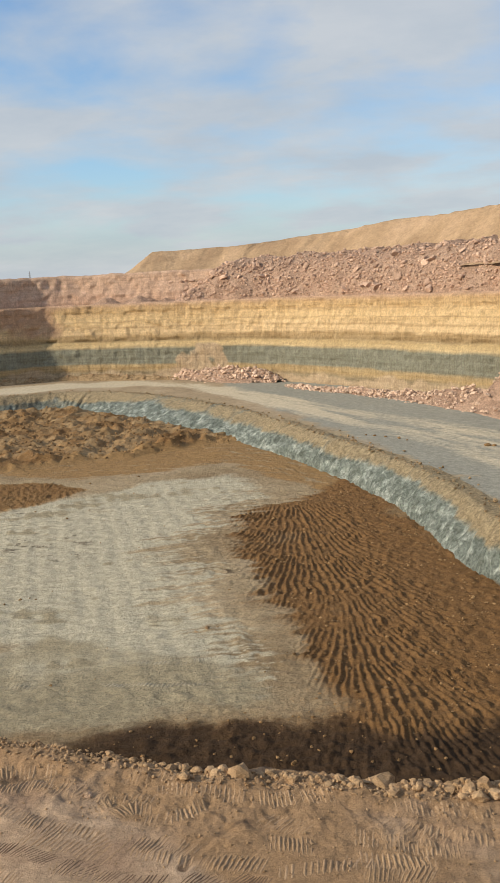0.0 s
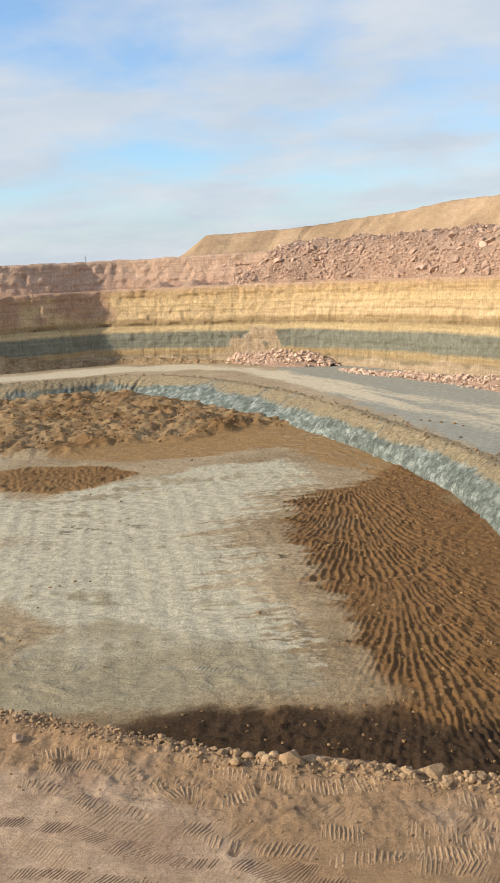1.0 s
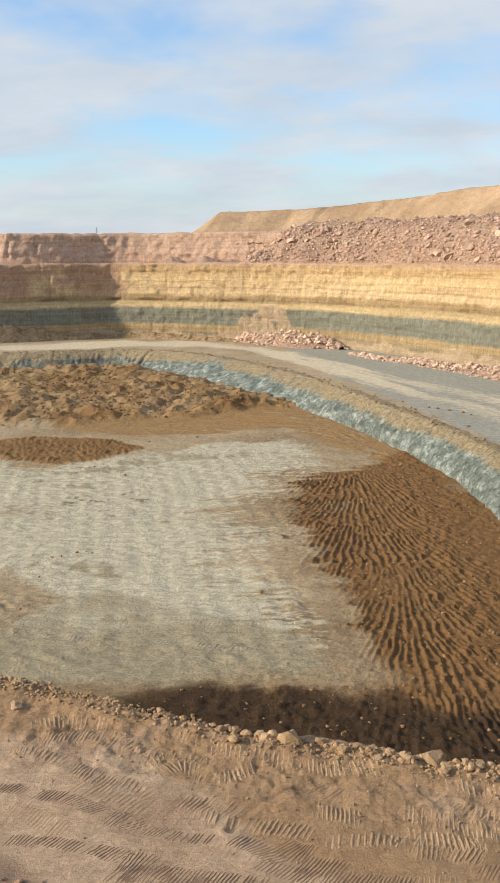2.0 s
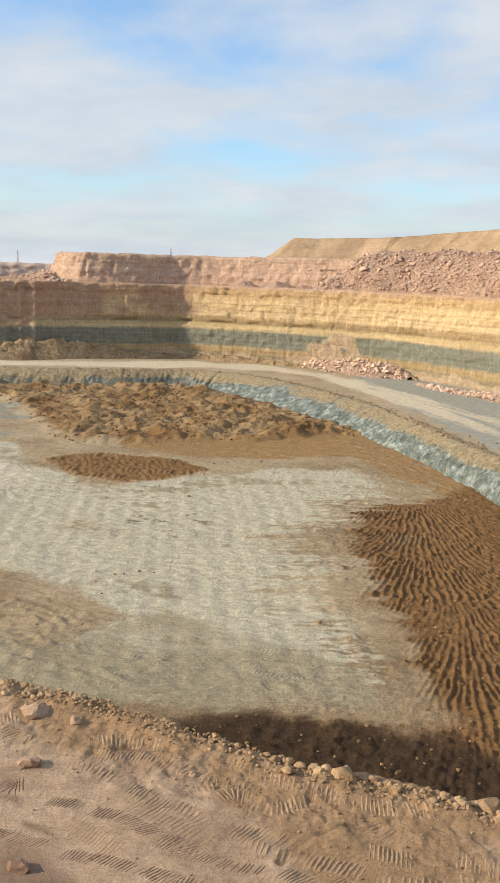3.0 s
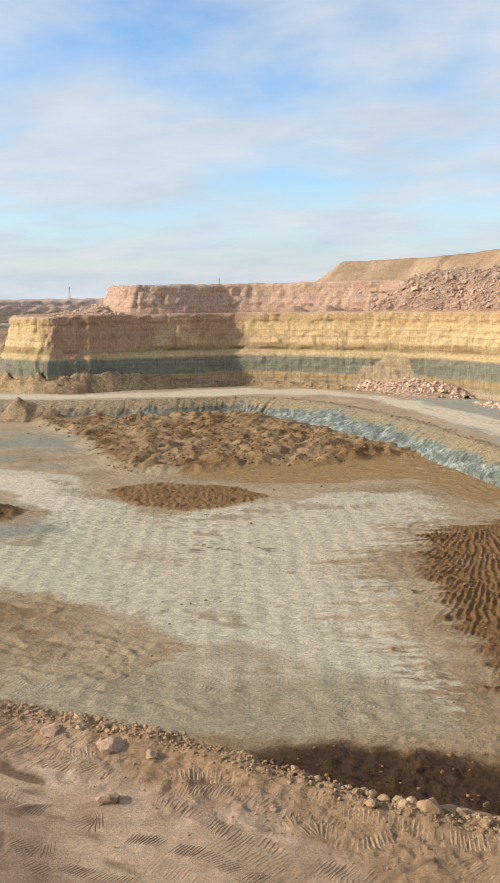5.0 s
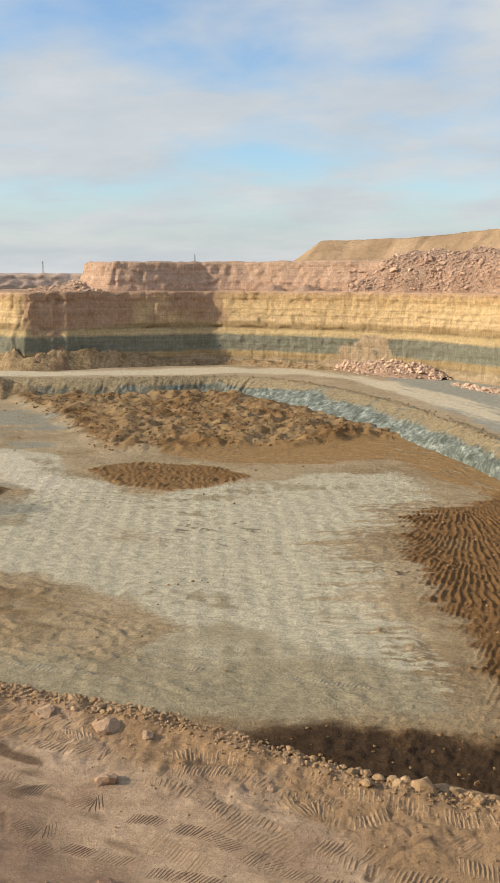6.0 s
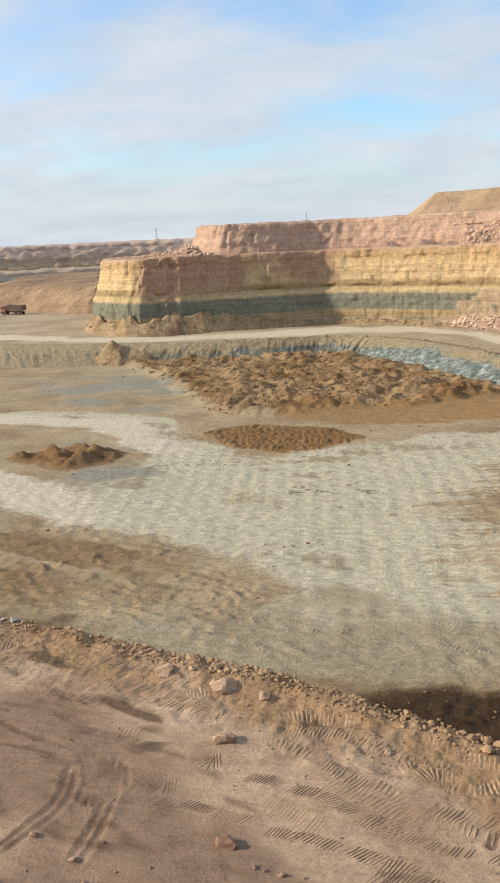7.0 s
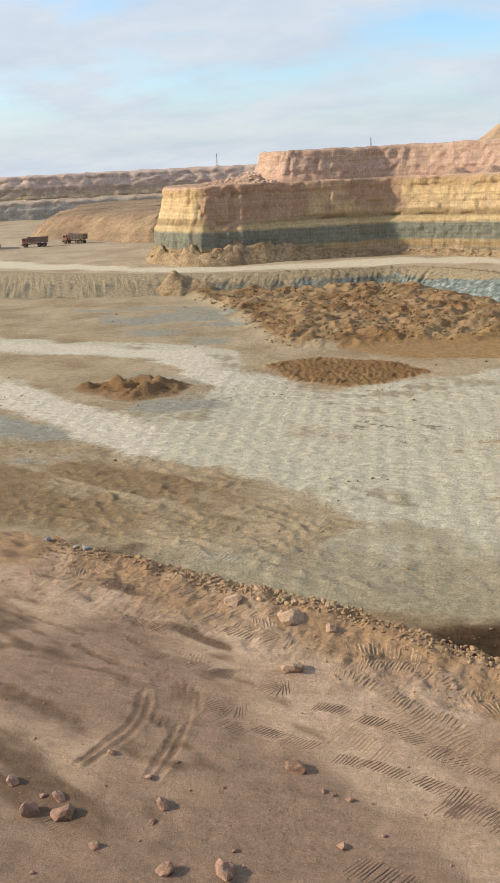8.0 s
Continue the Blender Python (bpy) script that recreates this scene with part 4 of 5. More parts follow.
# ---------------------------------------------------------------- rocks
def rock_mesh(name, seed, material, detail=2, flatten=0.75, jag=0.4):
    """One angular stone about one metre across, its underside at z = 0."""
    rnd = random.Random(seed)
    bm = bmesh.new()
    bmesh.ops.create_icosphere(bm, subdivisions=detail, radius=0.5)
    for _ in range(5):   # broken faces
        n = Vector((rnd.uniform(-1, 1), rnd.uniform(-1, 1), rnd.uniform(-0.4, 1))).normalized()
        cut = rnd.uniform(0.26, 0.42)
        for v in bm.verts:
            over = v.co.dot(n) - cut
            if over > 0:
                v.co -= n * over * 0.92
    for v in bm.verts:
        v.co *= 1 + jag * noise.noise(v.co * 2.6 + Vector((seed * 3.1, 0, 0))) + 0.25 * jag * noise.noise(v.co * 7 + Vector((0, seed * 1.7, 0)))
        v.co.z = max(v.co.z * flatten, -0.16) + 0.16
    me = bpy.data.meshes.new(name)
    bm.to_mesh(me)
    bm.free()
    me.materials.append(material)
    return me


tan_rocks = [rock_mesh("rock", 10 + i, m_rock_tan) for i in range(6)]
red_rocks = [rock_mesh("rock", 90 + i, m_rock_red) for i in range(4)]
boulder_rocks = [rock_mesh("boulder", 150 + i, m_boulder) for i in range(5)]
fall_rocks = [rock_mesh("rock", 130 + i, m_rock_fall) for i in range(6)]
pink_rocks = [rock_mesh("rock", 30 + i, m_rock_pink) for i in range(6)]
grey_rocks = [rock_mesh("rock", 50 + i, m_grey_rock) for i in range(3)]
clod_rocks = [rock_mesh("rock", 70 + i, m_clod, 1) for i in range(4)]


def stone(name, meshes, x, y, z, size, rnd, parent=None, tilt=0.25):
    ob = new(name, rnd.choice(meshes))
    ob.matrix_basis = Matrix.Translation((x, y, z - 0.06 * size)) @ Euler((rnd.uniform(-tilt, tilt), rnd.uniform(-tilt, tilt), rnd.uniform(0, 6.28))).to_matrix().to_4x4() @ Matrix.Diagonal((size * rnd.uniform(0.8, 1.2), size * rnd.uniform(0.8, 1.2), size * rnd.uniform(0.75, 1.1), 1))
    if parent:
        ob.parent = parent
    return ob


def joined_stones(name, x, y, z, size, material, seed, parent=None, label="", detail=0):
    """Countless small stones as one mesh."""
    rng = np.random.default_rng(seed)
    bm = bmesh.new()
    bmesh.ops.create_icosphere(bm, subdivisions=1 + detail, radius=0.5)
    base = np.array([v.co[:] for v in bm.verts])
    tris = np.array([[v.index for v in f.verts] for f in bm.faces])
    bm.free()
    n, k = len(x), len(base)
    co = base[None] * (1 + rng.uniform(-0.28, 0.28, (n, k, 1)))
    co = co * rng.uniform(0.7, 1.25, (n, 1, 3)) * np.array([1, 1, 0.75])
    a = rng.uniform(0, 6.283, n)
    rot = np.stack([np.stack([np.cos(a), -np.sin(a), 0 * a], 1), np.stack([np.sin(a), np.cos(a), 0 * a], 1), np.stack([0 * a, 0 * a, 0 * a + 1], 1)], 1)
    co = np.einsum("nij,nkj->nki", rot, co) * np.asarray(size)[:, None, None] + np.stack([x, y, np.asarray(z) + 0.18 * np.asarray(size)], 1)[:, None]
    me = mesh_from(name, co.reshape(-1, 3), (tris[None] + np.arange(n)[:, None, None] * k).reshape(-1, 3), material, flat=True)
    ob = new(name, me)
    if parent:
        ob.parent = parent
    return tagged(ob, label, "" if parent else "stones", kind="stuff")


rng = np.random.default_rng(7)
rnd = random.Random(7)


def bench_z(x, y):
    return float(bench_height(np.array([x], float), np.array([y], float))[0])


# single stones on the bench
for x, y, size, kind in ((-14.0, 32.0, 0.95, 0), (-18.7, 37.0, 1.0, 0), (-15.3, 36.1, 1.15, 0), (-15.9, 36.3, 0.6, 0), (-11.9, 25.9, 0.85, 1), (-18.8, 21.3, 0.8, 1), (-20.0, 21.1, 0.75, 1),
                         (-19.4, 22.0, 0.6, 1), (-15.7, 22.7, 0.55, 1), (-12.5, 20.5, 0.7, 1), (-14.3, 20.0, 0.6, 1), (-17.0, 20.3, 0.45, 1), (-21.5, 22.3, 0.5, 1), (-13.3, 35.6, 0.5, 0), (-7.2, 32.6, 0.4, 0)):
    ob = stone("boulder", (boulder_rocks, red_rocks)[kind], x, y, bench_z(x, y), size, rnd)
    tagged(ob, ("loose tan boulder lying on the trodden bench", "reddish loose stone lying on the dusty bench")[kind], "boulder", "loose stones on the bench")
for x, y, size in ((4.7, 32.5, 1.15), (5.0, 31.7, 0.55), (-1.0, 33.5, 1.1), (-1.8, 33.9, 0.6), (-4.0, 34.2, 0.7), (-2.9, 34.0, 0.5), (-3.4, 33.4, 0.55), (7.3, 31.9, 0.7), (7.9, 31.5, 0.75), (8.5, 31.7, 0.8), (8.2, 30.9, 0.6), (8.9, 31.0, 0.7), (9.4, 31.4, 0.8), (9.9, 31.9, 0.7), (10.4, 31.0, 0.6), (7.6, 31.0, 0.45), (9.2, 30.3, 0.5)):
    ob = stone("boulder", tan_rocks, x, y, bench_z(x, y), size, rnd)
    tagged(ob, "yellowish tan boulder on the crumbling bench edge", "boulder", "boulders on the bench edge")
for i in range(280):
    x = rnd.choice((rnd.uniform(-26, 12), rnd.uniform(-7, 8), rnd.uniform(-21, -12)))
    y = float(np.interp(x, edge_x, edge_y)) - abs(rnd.gauss(0.0, 0.45)) + 0.1
    ob = stone("rock", tan_rocks, x, y, bench_z(x, y), (0.12 + 0.40 * rnd.random() ** 1.6) * (1.0 if x > -8 else 0.75), rnd)
    tagged(ob, "tan rock broken from the crumbling bench edge", "rock", "rocks along the bench edge")
for i in range(9):
    x = rnd.uniform(-32.5, -28.5)
    y = float(np.interp(x, edge_x, edge_y)) - rnd.uniform(-0.1, 0.5)
    tagged(stone("rock", grey_rocks, x, y, bench_z(x, y), rnd.uniform(0.25, 0.5), rnd), "grey rock lying at the bench edge", "rock", "grey rocks at the bench edge")

for i in range(70):
    x, y = rnd.uniform(-24, -8), rnd.uniform(17.5, 25)
    tagged(stone("rock", red_rocks, x, y, bench_z(x, y), 0.07 + 0.26 * rnd.random() ** 2, rnd), "small reddish stone lying on the dusty bench", "rock", "small stones on the bench")

n = 9000
x = rng.uniform(-32, 13, n)
near = np.abs(rng.normal(0, 1.0, n)) * np.where(rng.random(n) < 0.5, 0.8, np.where(rng.random(n) < 0.75, 3.0, 7.0))
y = np.interp(x, edge_x, edge_y) - near + 0.15
ok = y > 18
x, y = x[ok], y[ok]
joined_stones("crumbs", x, y, bench_height(x, y), (0.03 + 0.17 * rng.random(len(x)) ** 4) * np.where(near[ok] < 1.4, 1.1, 0.6), m_rock_tan, 3, None, "small tan crumbs of earth strewn over the bench")


# ---------------------------------------------------------------- tracks pressed into the bench
m_ridge = soil("track_earth", ((0.31, 0.21, 0.125), (0.37, 0.25, 0.152), (0.43, 0.30, 0.19)), 0.4, 9.0, 0.4)
m_damp = soil("damp_track_earth", ((0.14, 0.093, 0.061), (0.18, 0.12, 0.08), (0.24, 0.16, 0.107)), 0.7, 9.0, 0.4)


def track(path, width, pitch, height, material, label, slant=0.25, gaps=0.1, seed=0, ground=bench_height):
    """A strip of pressed cross ridges along a plan path, as one mesh."""
    r = np.random.default_rng(seed)
    c, s = curve_points(path, pitch)
    nrm = normals_of(c)
    tan_ = np.stack([nrm[:, 1], -nrm[:, 0]], 1)
    cols, fa, base, top = 6, [], [], []
    wear = np.clip(0.75 + 0.75 * fbm(s, s * 0 + seed, 0.9, 2, seed), 0.12, 1.15) * np.minimum(1, 0.3 + 0.25 * np.minimum(np.arange(len(s)), np.arange(len(s))[::-1]))
    for i in range(len(c)):
        if r.random() < gaps:
            continue
        w = width * r.uniform(0.85, 1.08) / 2
        hh = height * wear[i] * r.uniform(0.75, 1.15)
        half = pitch * r.uniform(0.36, 0.46)
        b = len(base)
        for j in range(cols):
            q = (j / (cols - 1) * 2 - 1) * w
            lean = slant * q + 0.016 * r.uniform(-1, 1)
            p = c[i] + nrm[i] * q + tan_[i] * lean
            peak = hh * (0.1 if j in (0, cols - 1) else 1.0) * r.uniform(0.7, 1.15)
            for d, h in ((-half, -0.025), (-half * 0.25, peak), (half * 0.35, peak * 0.9), (half, -0.025)):
                base.append((p[0] + tan_[i][0] * d, p[1] + tan_[i][1] * d))
                top.append(h)
        for j in range(cols - 1):
            for k in range(3):
                a = b + j * 4 + k
                fa.append((a, a + 4, a + 5, a + 1))
    base = np.array(base)
    co = np.column_stack([base, ground(base[:, 0], base[:, 1]) + np.array(top)])
    ob = new("track_marks", mesh_from("track_marks", co, np.array(fa)[:, ::-1], material))
    return tagged(ob, label, "track marks", kind="stuff")


for i, path in enumerate(RIDGED):
    track(path, (0.85, 1.0, 0.7)[i % 3], (0.19, 0.16, 0.21)[i % 3], (0.032 if i < 22 else 0.014), m_ridge, "ridged tread marks of a machine pressed into dry earth", 0.25 if i % 2 else -0.2, 0.05, 200 + i)
for i, path in enumerate(DAMP):
    track(path, (0.75, 0.95, 0.6)[i % 3], 0.13, 0.02, m_damp, "dark damp tread marks left on the dusty bench", 0.4, 0.06, 300 + i)
m_pad_mark = soil("pad_track_earth", ((0.31, 0.27, 0.195), (0.36, 0.32, 0.235), (0.42, 0.37, 0.28)), 0.4, 6.0, 0.5)
PAD_TRACKS = (((-23.0, 46.6), (-21.2, 46.4)), ((-18.4, 45.6), (-16.2, 45.3), (-13.8, 44.9), (-11.9, 44.6)), ((-25.0, 44.2), (-22.3, 43.5), (-18.8, 43.1), (-16.6, 42.5)), ((-8.6, 44.8), (-4.9, 44.2), (-1.9, 44.2)), ((-7.7, 47.5), (-4.5, 47.1), (-2.6, 47.7)))
for i, path in enumerate(PAD_TRACKS):
    if len(path) < 3:
        path = (path[0], tuple((a + b) / 2 for a, b in zip(*path)), path[1])
    track(path, 0.45, 0.24, 0.03, m_pad_mark, "tread marks of a machine crossing the pale pad", 0.3, 0.1, 600 + i, lambda x, y: floor_fields(x, y)[0])

# ---------------------------------------------------------------- stones and clods on the lower floor
for x, y, size in ((-3.2, 51.8, 0.34), (-3.9, 51.6, 0.22), (-2.6, 52.2, 0.18)):
    z = float(floor_fields(np.array([x]), np.array([y]))[0][0])
    tagged(stone("rock", tan_rocks, x, y, z, size, rnd), "tan stone lying on the compacted pad", "rock", "stones on the pale pad")
for x, y in ((-16.1, 59.5), (-16.7, 59.2), (-17.6, 58.4), (-18.2, 58.2), (-15.6, 59.3)):
    z = float(floor_fields(np.array([x]), np.array([y]))[0][0])
    tagged(stone("clod", clod_rocks, x, y, z, rnd.uniform(0.15, 0.3), rnd), "dark clod of earth lying on the pale pad", "clod", "clods on the pale pad")
n = 90000
x, y = rng.uniform(-75, 19, n), 33 + 122 * rng.random(n) ** 1.6
wob = 1.1 * fbm(x, y, 5, 3, 41)
b = smooth(-1, 1, inside(P_BROWN, x, y) + wob)
r = smooth(-2, 2, inside(P_ROUGH, x, y) + wob) * 0.6 + smooth(-1, 1, inside(P_HEAP, x, y)) * 0.8
p = np.maximum(np.maximum(b * (0.4 - 0.32 * smooth(9, 5, y - np.interp(x, edge_x, edge_y))), r), 0.008) * (y > np.interp(x, edge_x, edge_y) + 1.2)
foot_c = np.array(FOOT, float)
pit = [tuple(q) for q in foot_c] + [(25, 0), (-330, 0)]
ok = (rng.random(n) < p) & (inside(pit, x, y) > 0.3)
x, y = x[ok], y[ok]
joined_stones("clods", x, y, floor_fields(x, y)[0] - 0.03, (0.04 + 0.19 * rng.random(len(x)) ** 3) * (0.8 + 0.006 * y + 0.5 * smooth(100, 112, y)), m_clod, 4, None, "brown clods of turned earth strewn over the pit floor")


lip_c, lip_s = curve_points(LIP[8:], 0.12)
pick = rng.integers(0, len(lip_c), 1500)
back = rng.normal(0.3, 0.9, 1500)
lip_n = normals_of(lip_c)
x, y = lip_c[pick, 0] + lip_n[pick, 0] * back, lip_c[pick, 1] + lip_n[pick, 1] * back
keep = back > -0.25
joined_stones("bank_crumbs", x[keep], y[keep], np.full(keep.sum(), DECK + 0.08), 0.08 + 0.32 * rng.random(keep.sum()) ** 3, m_spoil, 8, None, "yellow-grey crumbs along the lip of the clay bank")

# ---------------------------------------------------------------- heaps and rubble
def ridge_heap(name, path, half_width, height, base, material, label, category, seed, step=0.4, power=1.0):
    """A heap along a plan path: half widths and heights are given at even steps along it."""
    c, s = curve_points(path, step)
    nrm = normals_of(c)
    q = np.linspace(0, 1, len(c))
    w = np.interp(q, np.linspace(0, 1, len(half_width)), half_width)
    h = np.interp(q, np.linspace(0, 1, len(height)), height)
    v = np.linspace(-1, 1, 19)
    x = c[:, :1] + nrm[:, :1] * w[:, None] * v
    y = c[:, 1:] + nrm[:, 1:] * w[:, None] * v
    prof = np.clip(1 - np.abs(v), 0, 1) ** power
    lump = 1 + 0.35 * fbm(x, y, 2.5, 3, seed)
    z = base - 0.15 + h[:, None] * prof * lump + 0.1 * prof * fbm(x, y, 0.8, 3, seed + 3)
    ob = grid_object(name, x, y, z, material, flip=True)
    surf = lambda k, m: (x[k, m], y[k, m], z[k, m])
    return tagged(ob, label, category), surf, x.shape


def cover(heap, surf, shape, count, sizes, meshes, seed, extra=0, extra_sizes=(0.2, 0.5), material=None):
    r = random.Random(seed)
    for i in range(count):
        k, m = r.randrange(1, shape[0] - 1), min(17, max(1, int(r.triangular(1, 17, 8))))
        px, py, pz = surf(k, m)
        stone("rock", meshes, float(px), float(py), float(pz), r.uniform(*sizes) * r.uniform(0.7, 1.1), r, heap, 0.5)
    if extra:
        g = np.random.default_rng(seed)
        k, m = g.integers(0, shape[0], extra), g.integers(0, 19, extra)
        px, py, pz = surf(k, m)
        joined_stones("rock_rest", px + g.normal(0, 0.4, extra), py + g.normal(0, 0.4, extra), pz, g.uniform(*extra_sizes, extra), material, seed, heap, "", 0)


h, sf, sh = ridge_heap("rubble_bank", ((-24, 184), (-17, 181), (-8, 173.5), (-2, 168.5), (3.5, 165.5), (6.0, 162.5)), (0.8, 1.5, 2.4, 3.4, 3.8, 1.5), (0.5, 0.9, 1.6, 2.4, 2.7, 0.7), DECK, m_talus, "heap of broken pinkish rock at the foot of the pit wall", "rubble", 501)
cover(h, sf, sh, 230, (0.6, 1.25), pink_rocks, 51, 700, (0.3, 0.7), m_rock_pink)
h, sf, sh = ridge_heap("rubble_bank", ((7.5, 156.5), (11.5, 149.5), (18, 141), (24.5, 131.5), (29.5, 123.5), (34, 116.5), (40, 106)), (0.8, 1.2, 1.8, 2.4, 3.6, 6.0, 8.0), (0.3, 0.5, 0.9, 1.2, 2.2, 5.4, 6.4), DECK, m_talus, "long bank of broken pink rock along the wall's foot", "rubble", 511)
cover(h, sf, sh, 260, (0.45, 0.95), pink_rocks, 52, 1500, (0.2, 0.55), m_rock_pink)
for i, (x, y, r_, hh) in enumerate(((-29.0, 188.8, 4.4, 1.5), (-21.5, 187.2, 5.0, 1.8), (-16.0, 185.2, 3.8, 1.3))):
    tagged(ridge_heap("spoil_cone", ((x - r_, y), (x, y), (x + r_, y)), (0.2, 0.5 * r_, 0.2), (0.0, hh, 0.0), CREST, m_talus, "small cone of pink spoil on the ledge of the wall", "spoil heap", 520 + i)[0], group="spoil cones on the ledge")
h, sf, sh = ridge_heap("spoil_cone", ((-79.5, 149.0), (-76, 149.8), (-72.5, 150.5), (-68.5, 150.8), (-66, 151.0)), (1.0, 3.2, 3.8, 2.4, 0.5), (0.3, 3.2, 3.8, 2.6, 0.2), FLOOR, m_spoil, "yellow-brown spoil heap tipped against the clay bank", "spoil heap", 541)
h, sf, sh = ridge_heap("debris_apron", tuple((px, py) for px, py in TOE[3:12]), (2.0, 3.2, 2.6, 3.0, 1.8, 1.4, 2.0, 1.5, 1.0), (2.4, 3.6, 3.4, 4.2, 2.0, 0.9, 1.2, 0.8, 0.5), DECK, m_spoil, "apron of slumped earth along the foot of the wall", "debris", 551)
cover(h, sf, sh, 60, (0.4, 0.9), tan_rocks, 55, 500, (0.15, 0.45), m_rock_tan)

h, sf, sh = ridge_heap("rubble_bank", ((-83, 188), (-80, 186.5), (-77, 186.5), (-73.5, 186.0), (-69, 184.0), (-64, 182.8)), (1.0, 2.2, 2.8, 3.0, 2.4, 0.8), (0.4, 1.1, 1.7, 2.2, 1.3, 0.2), CREST, m_talus, "ramp of broken pink rock beside the upper wall", "rubble", 561)
cover(h, sf, sh, 60, (0.5, 1.1), pink_rocks, 56, 260, (0.2, 0.5), m_rock_pink)
h, sf, sh = ridge_heap("slumped_earth", ((-80, 171.0), (-76, 171.4), (-71.5, 172.6), (-66, 175.2), (-62, 177.2)), (1.5, 3.8, 4.4, 3.6, 1.2), (1.0, 4.0, 4.6, 3.0, 0.8), DECK, m_fardump, "slumped spur of reddish earth against the pit wall", "slump", 571, power=0.8)

# added clods: the first two stand in for a hole, the rest for a streak
for x, y, size in ((25.1, 91.6, 0.9), (25.7, 91.4, 0.6), (14.5, 100.5, 0.5), (15.6, 99.4, 0.45), (16.9, 98.2, 0.5), (17.6, 96.9, 0.35), (13.6, 101.4, 0.4)):
    tagged(stone("clod", clod_rocks, x, y, float(deck_height(np.array([x]), np.array([y]))[0]), size, rnd), "dark clod standing in for a dark mark on the upper floor", "clod", "clods on the upper floor")

# the rock fall over the upper bench, and the dump hill behind it
TALUS = ((-15, 187.5), (-5, 183.2), (6, 177.2), (18, 168.5), (31, 151.5), (44, 131.5), (56, 106.5), (66, 75), (74, 36))


def build_talus():
    c, s = curve_points(TALUS, 0.5)
    nrm = normals_of(c)
    grow = smooth(-1, 13, s)
    prof = [(-4.4, -1.6), (-4.1, 0.4), (-3.6, 1.5), (-3.0, 2.5), (-2.4, 3.5), (-1.5, 4.5), (-0.5, 5.5), (0.8, 6.5), (2.4, 7.2), (4.5, 7.7), (9, 7.9), (16, 7.4), (24, 6.4)]
    xs, ys, zs = [], [], []
    for back, h in prof:
        b = back + 0.6 * fbm(s, s * 0 + back * 0.7, 6, 3, 601)
        xs.append(c[:, 0] + nrm[:, 0] * b)
        ys.append(c[:, 1] + nrm[:, 1] * b)
        zs.append(CREST - 0.3 * (1 - grow) + h * (0.04 + 1.01 * grow) + 0.6 * fbm(s, s * 0 + back, 2.5, 4, 602) * min(1, max(0, h)))
    x, y, z = np.array(xs).T, np.array(ys).T, np.array(zs).T
    ob = tagged(grid_object("rock_fall", x, y, z, m_talus), "slope of fallen pink rock above the yellow wall", "rock slope")
    r = random.Random(61)
    for i in range(290):
        k, m, q = r.randrange(6, int(len(s) * 0.72)), r.choice((1, 2, 3, 3, 4, 4, 5, 5, 6, 7, 8)), r.random()
        stone("rock", fall_rocks, *(float(w[k, m] + (w[k, m + 1] - w[k, m]) * q) for w in (x, y, z)), (0.45 + 1.5 * r.random() ** 2.2), r, ob, 0.8)
    g = np.random.default_rng(62)
    k, m = g.integers(2, int(len(s) * 0.75), 6500), g.integers(1, 10, 6500)
    q = g.random(6500)
    bx, by, bz = (w[k, m] + (w[k, m + 1] - w[k, m]) * q for w in (x, y, z))
    joined_stones("rock_rest", bx, by, bz, 0.18 + 0.6 * g.random(6500) ** 2.5, m_rock_fall, 63, ob)
    # blocky outcrop where the fall begins
    for i in range(26):
        px = r.uniform(-20, -4)
        py = float(np.interp(px, [p[0] for p in UPPER_TOE[7:14]], [p[1] for p in UPPER_TOE[7:14]]))
        up = r.uniform(0, 4.4)
        stone("rock", fall_rocks, px, py + 1.0 + 0.35 * up, CREST + up, r.uniform(0.9, 1.7), r, ob, 0.3)


build_talus()

MOUND = ((-28, 216), (-20.7, 214), (-8, 210), (5, 204), (25, 189), (44, 162), (58, 126), (70, 85), (78, 40))


def build_mound():
    c, s = curve_points(MOUND, 0.8)
    nrm = normals_of(c)
    rise = np.clip(s / 7.4, 0, 1) ** 0.85
    xs, ys, zs = [], [], []
    for back, h in [(-16, -1.0), (-13, -0.3), (-10.0, 0.35), (-8, 1.5), (-6, 2.7), (-4, 3.9), (-2, 5.1), (-0.6, 5.75), (0.3, 5.95), (1.5, 5.9), (6, 5.8), (20, 5.6), (34, 1.0), (38, -1)]:
        b = back + 0.5 * fbm(s, s * 0 + back * 0.3, 5, 3, 621) + (0.7 * np.abs(fbm(s, s * 0 + back * 0.05, 1.6, 3, 624)) if -9 < back < 0 else 0)
        xs.append(c[:, 0] + nrm[:, 0] * b)
        ys.append(c[:, 1] + nrm[:, 1] * b)
        zs.append(TOP - 0.7 + h * rise * (1 + 0.012 * np.clip(s - 30, 0, 40)) + 0.12 * fbm(s, s * 0 + back, 2.0, 3, 622) + 0.25 * fbm(s, s * 0, 14, 2, 623) * (h > 3))
    ob = grid_object("dump_hill", np.array(xs).T, np.array(ys).T, np.array(zs).T, m_mound)
    tagged(ob, "long flat-topped tan dump hill on the plateau", "dump hill")


build_mound()

FAR_DUMP = ((-222, 345), (-200, 300), (-184, 264), (-168, 251), (-145, 239), (-120, 227), (-100, 240))
sweep("wall_far_dump", FAR_DUMP, 1.5, steps((0, 1.2), (10, 8.6), 9, 0.7) + [(11, 9.0, 0.5), (16, 9.2, 0.4), (24, 9.6, 0.4), (40, 9.6, 0.3), (60, 9.4, 0.2)], m_fardump, "far slope of tipped tan earth below a grey bench", "spoil slope", 1.6, 191)


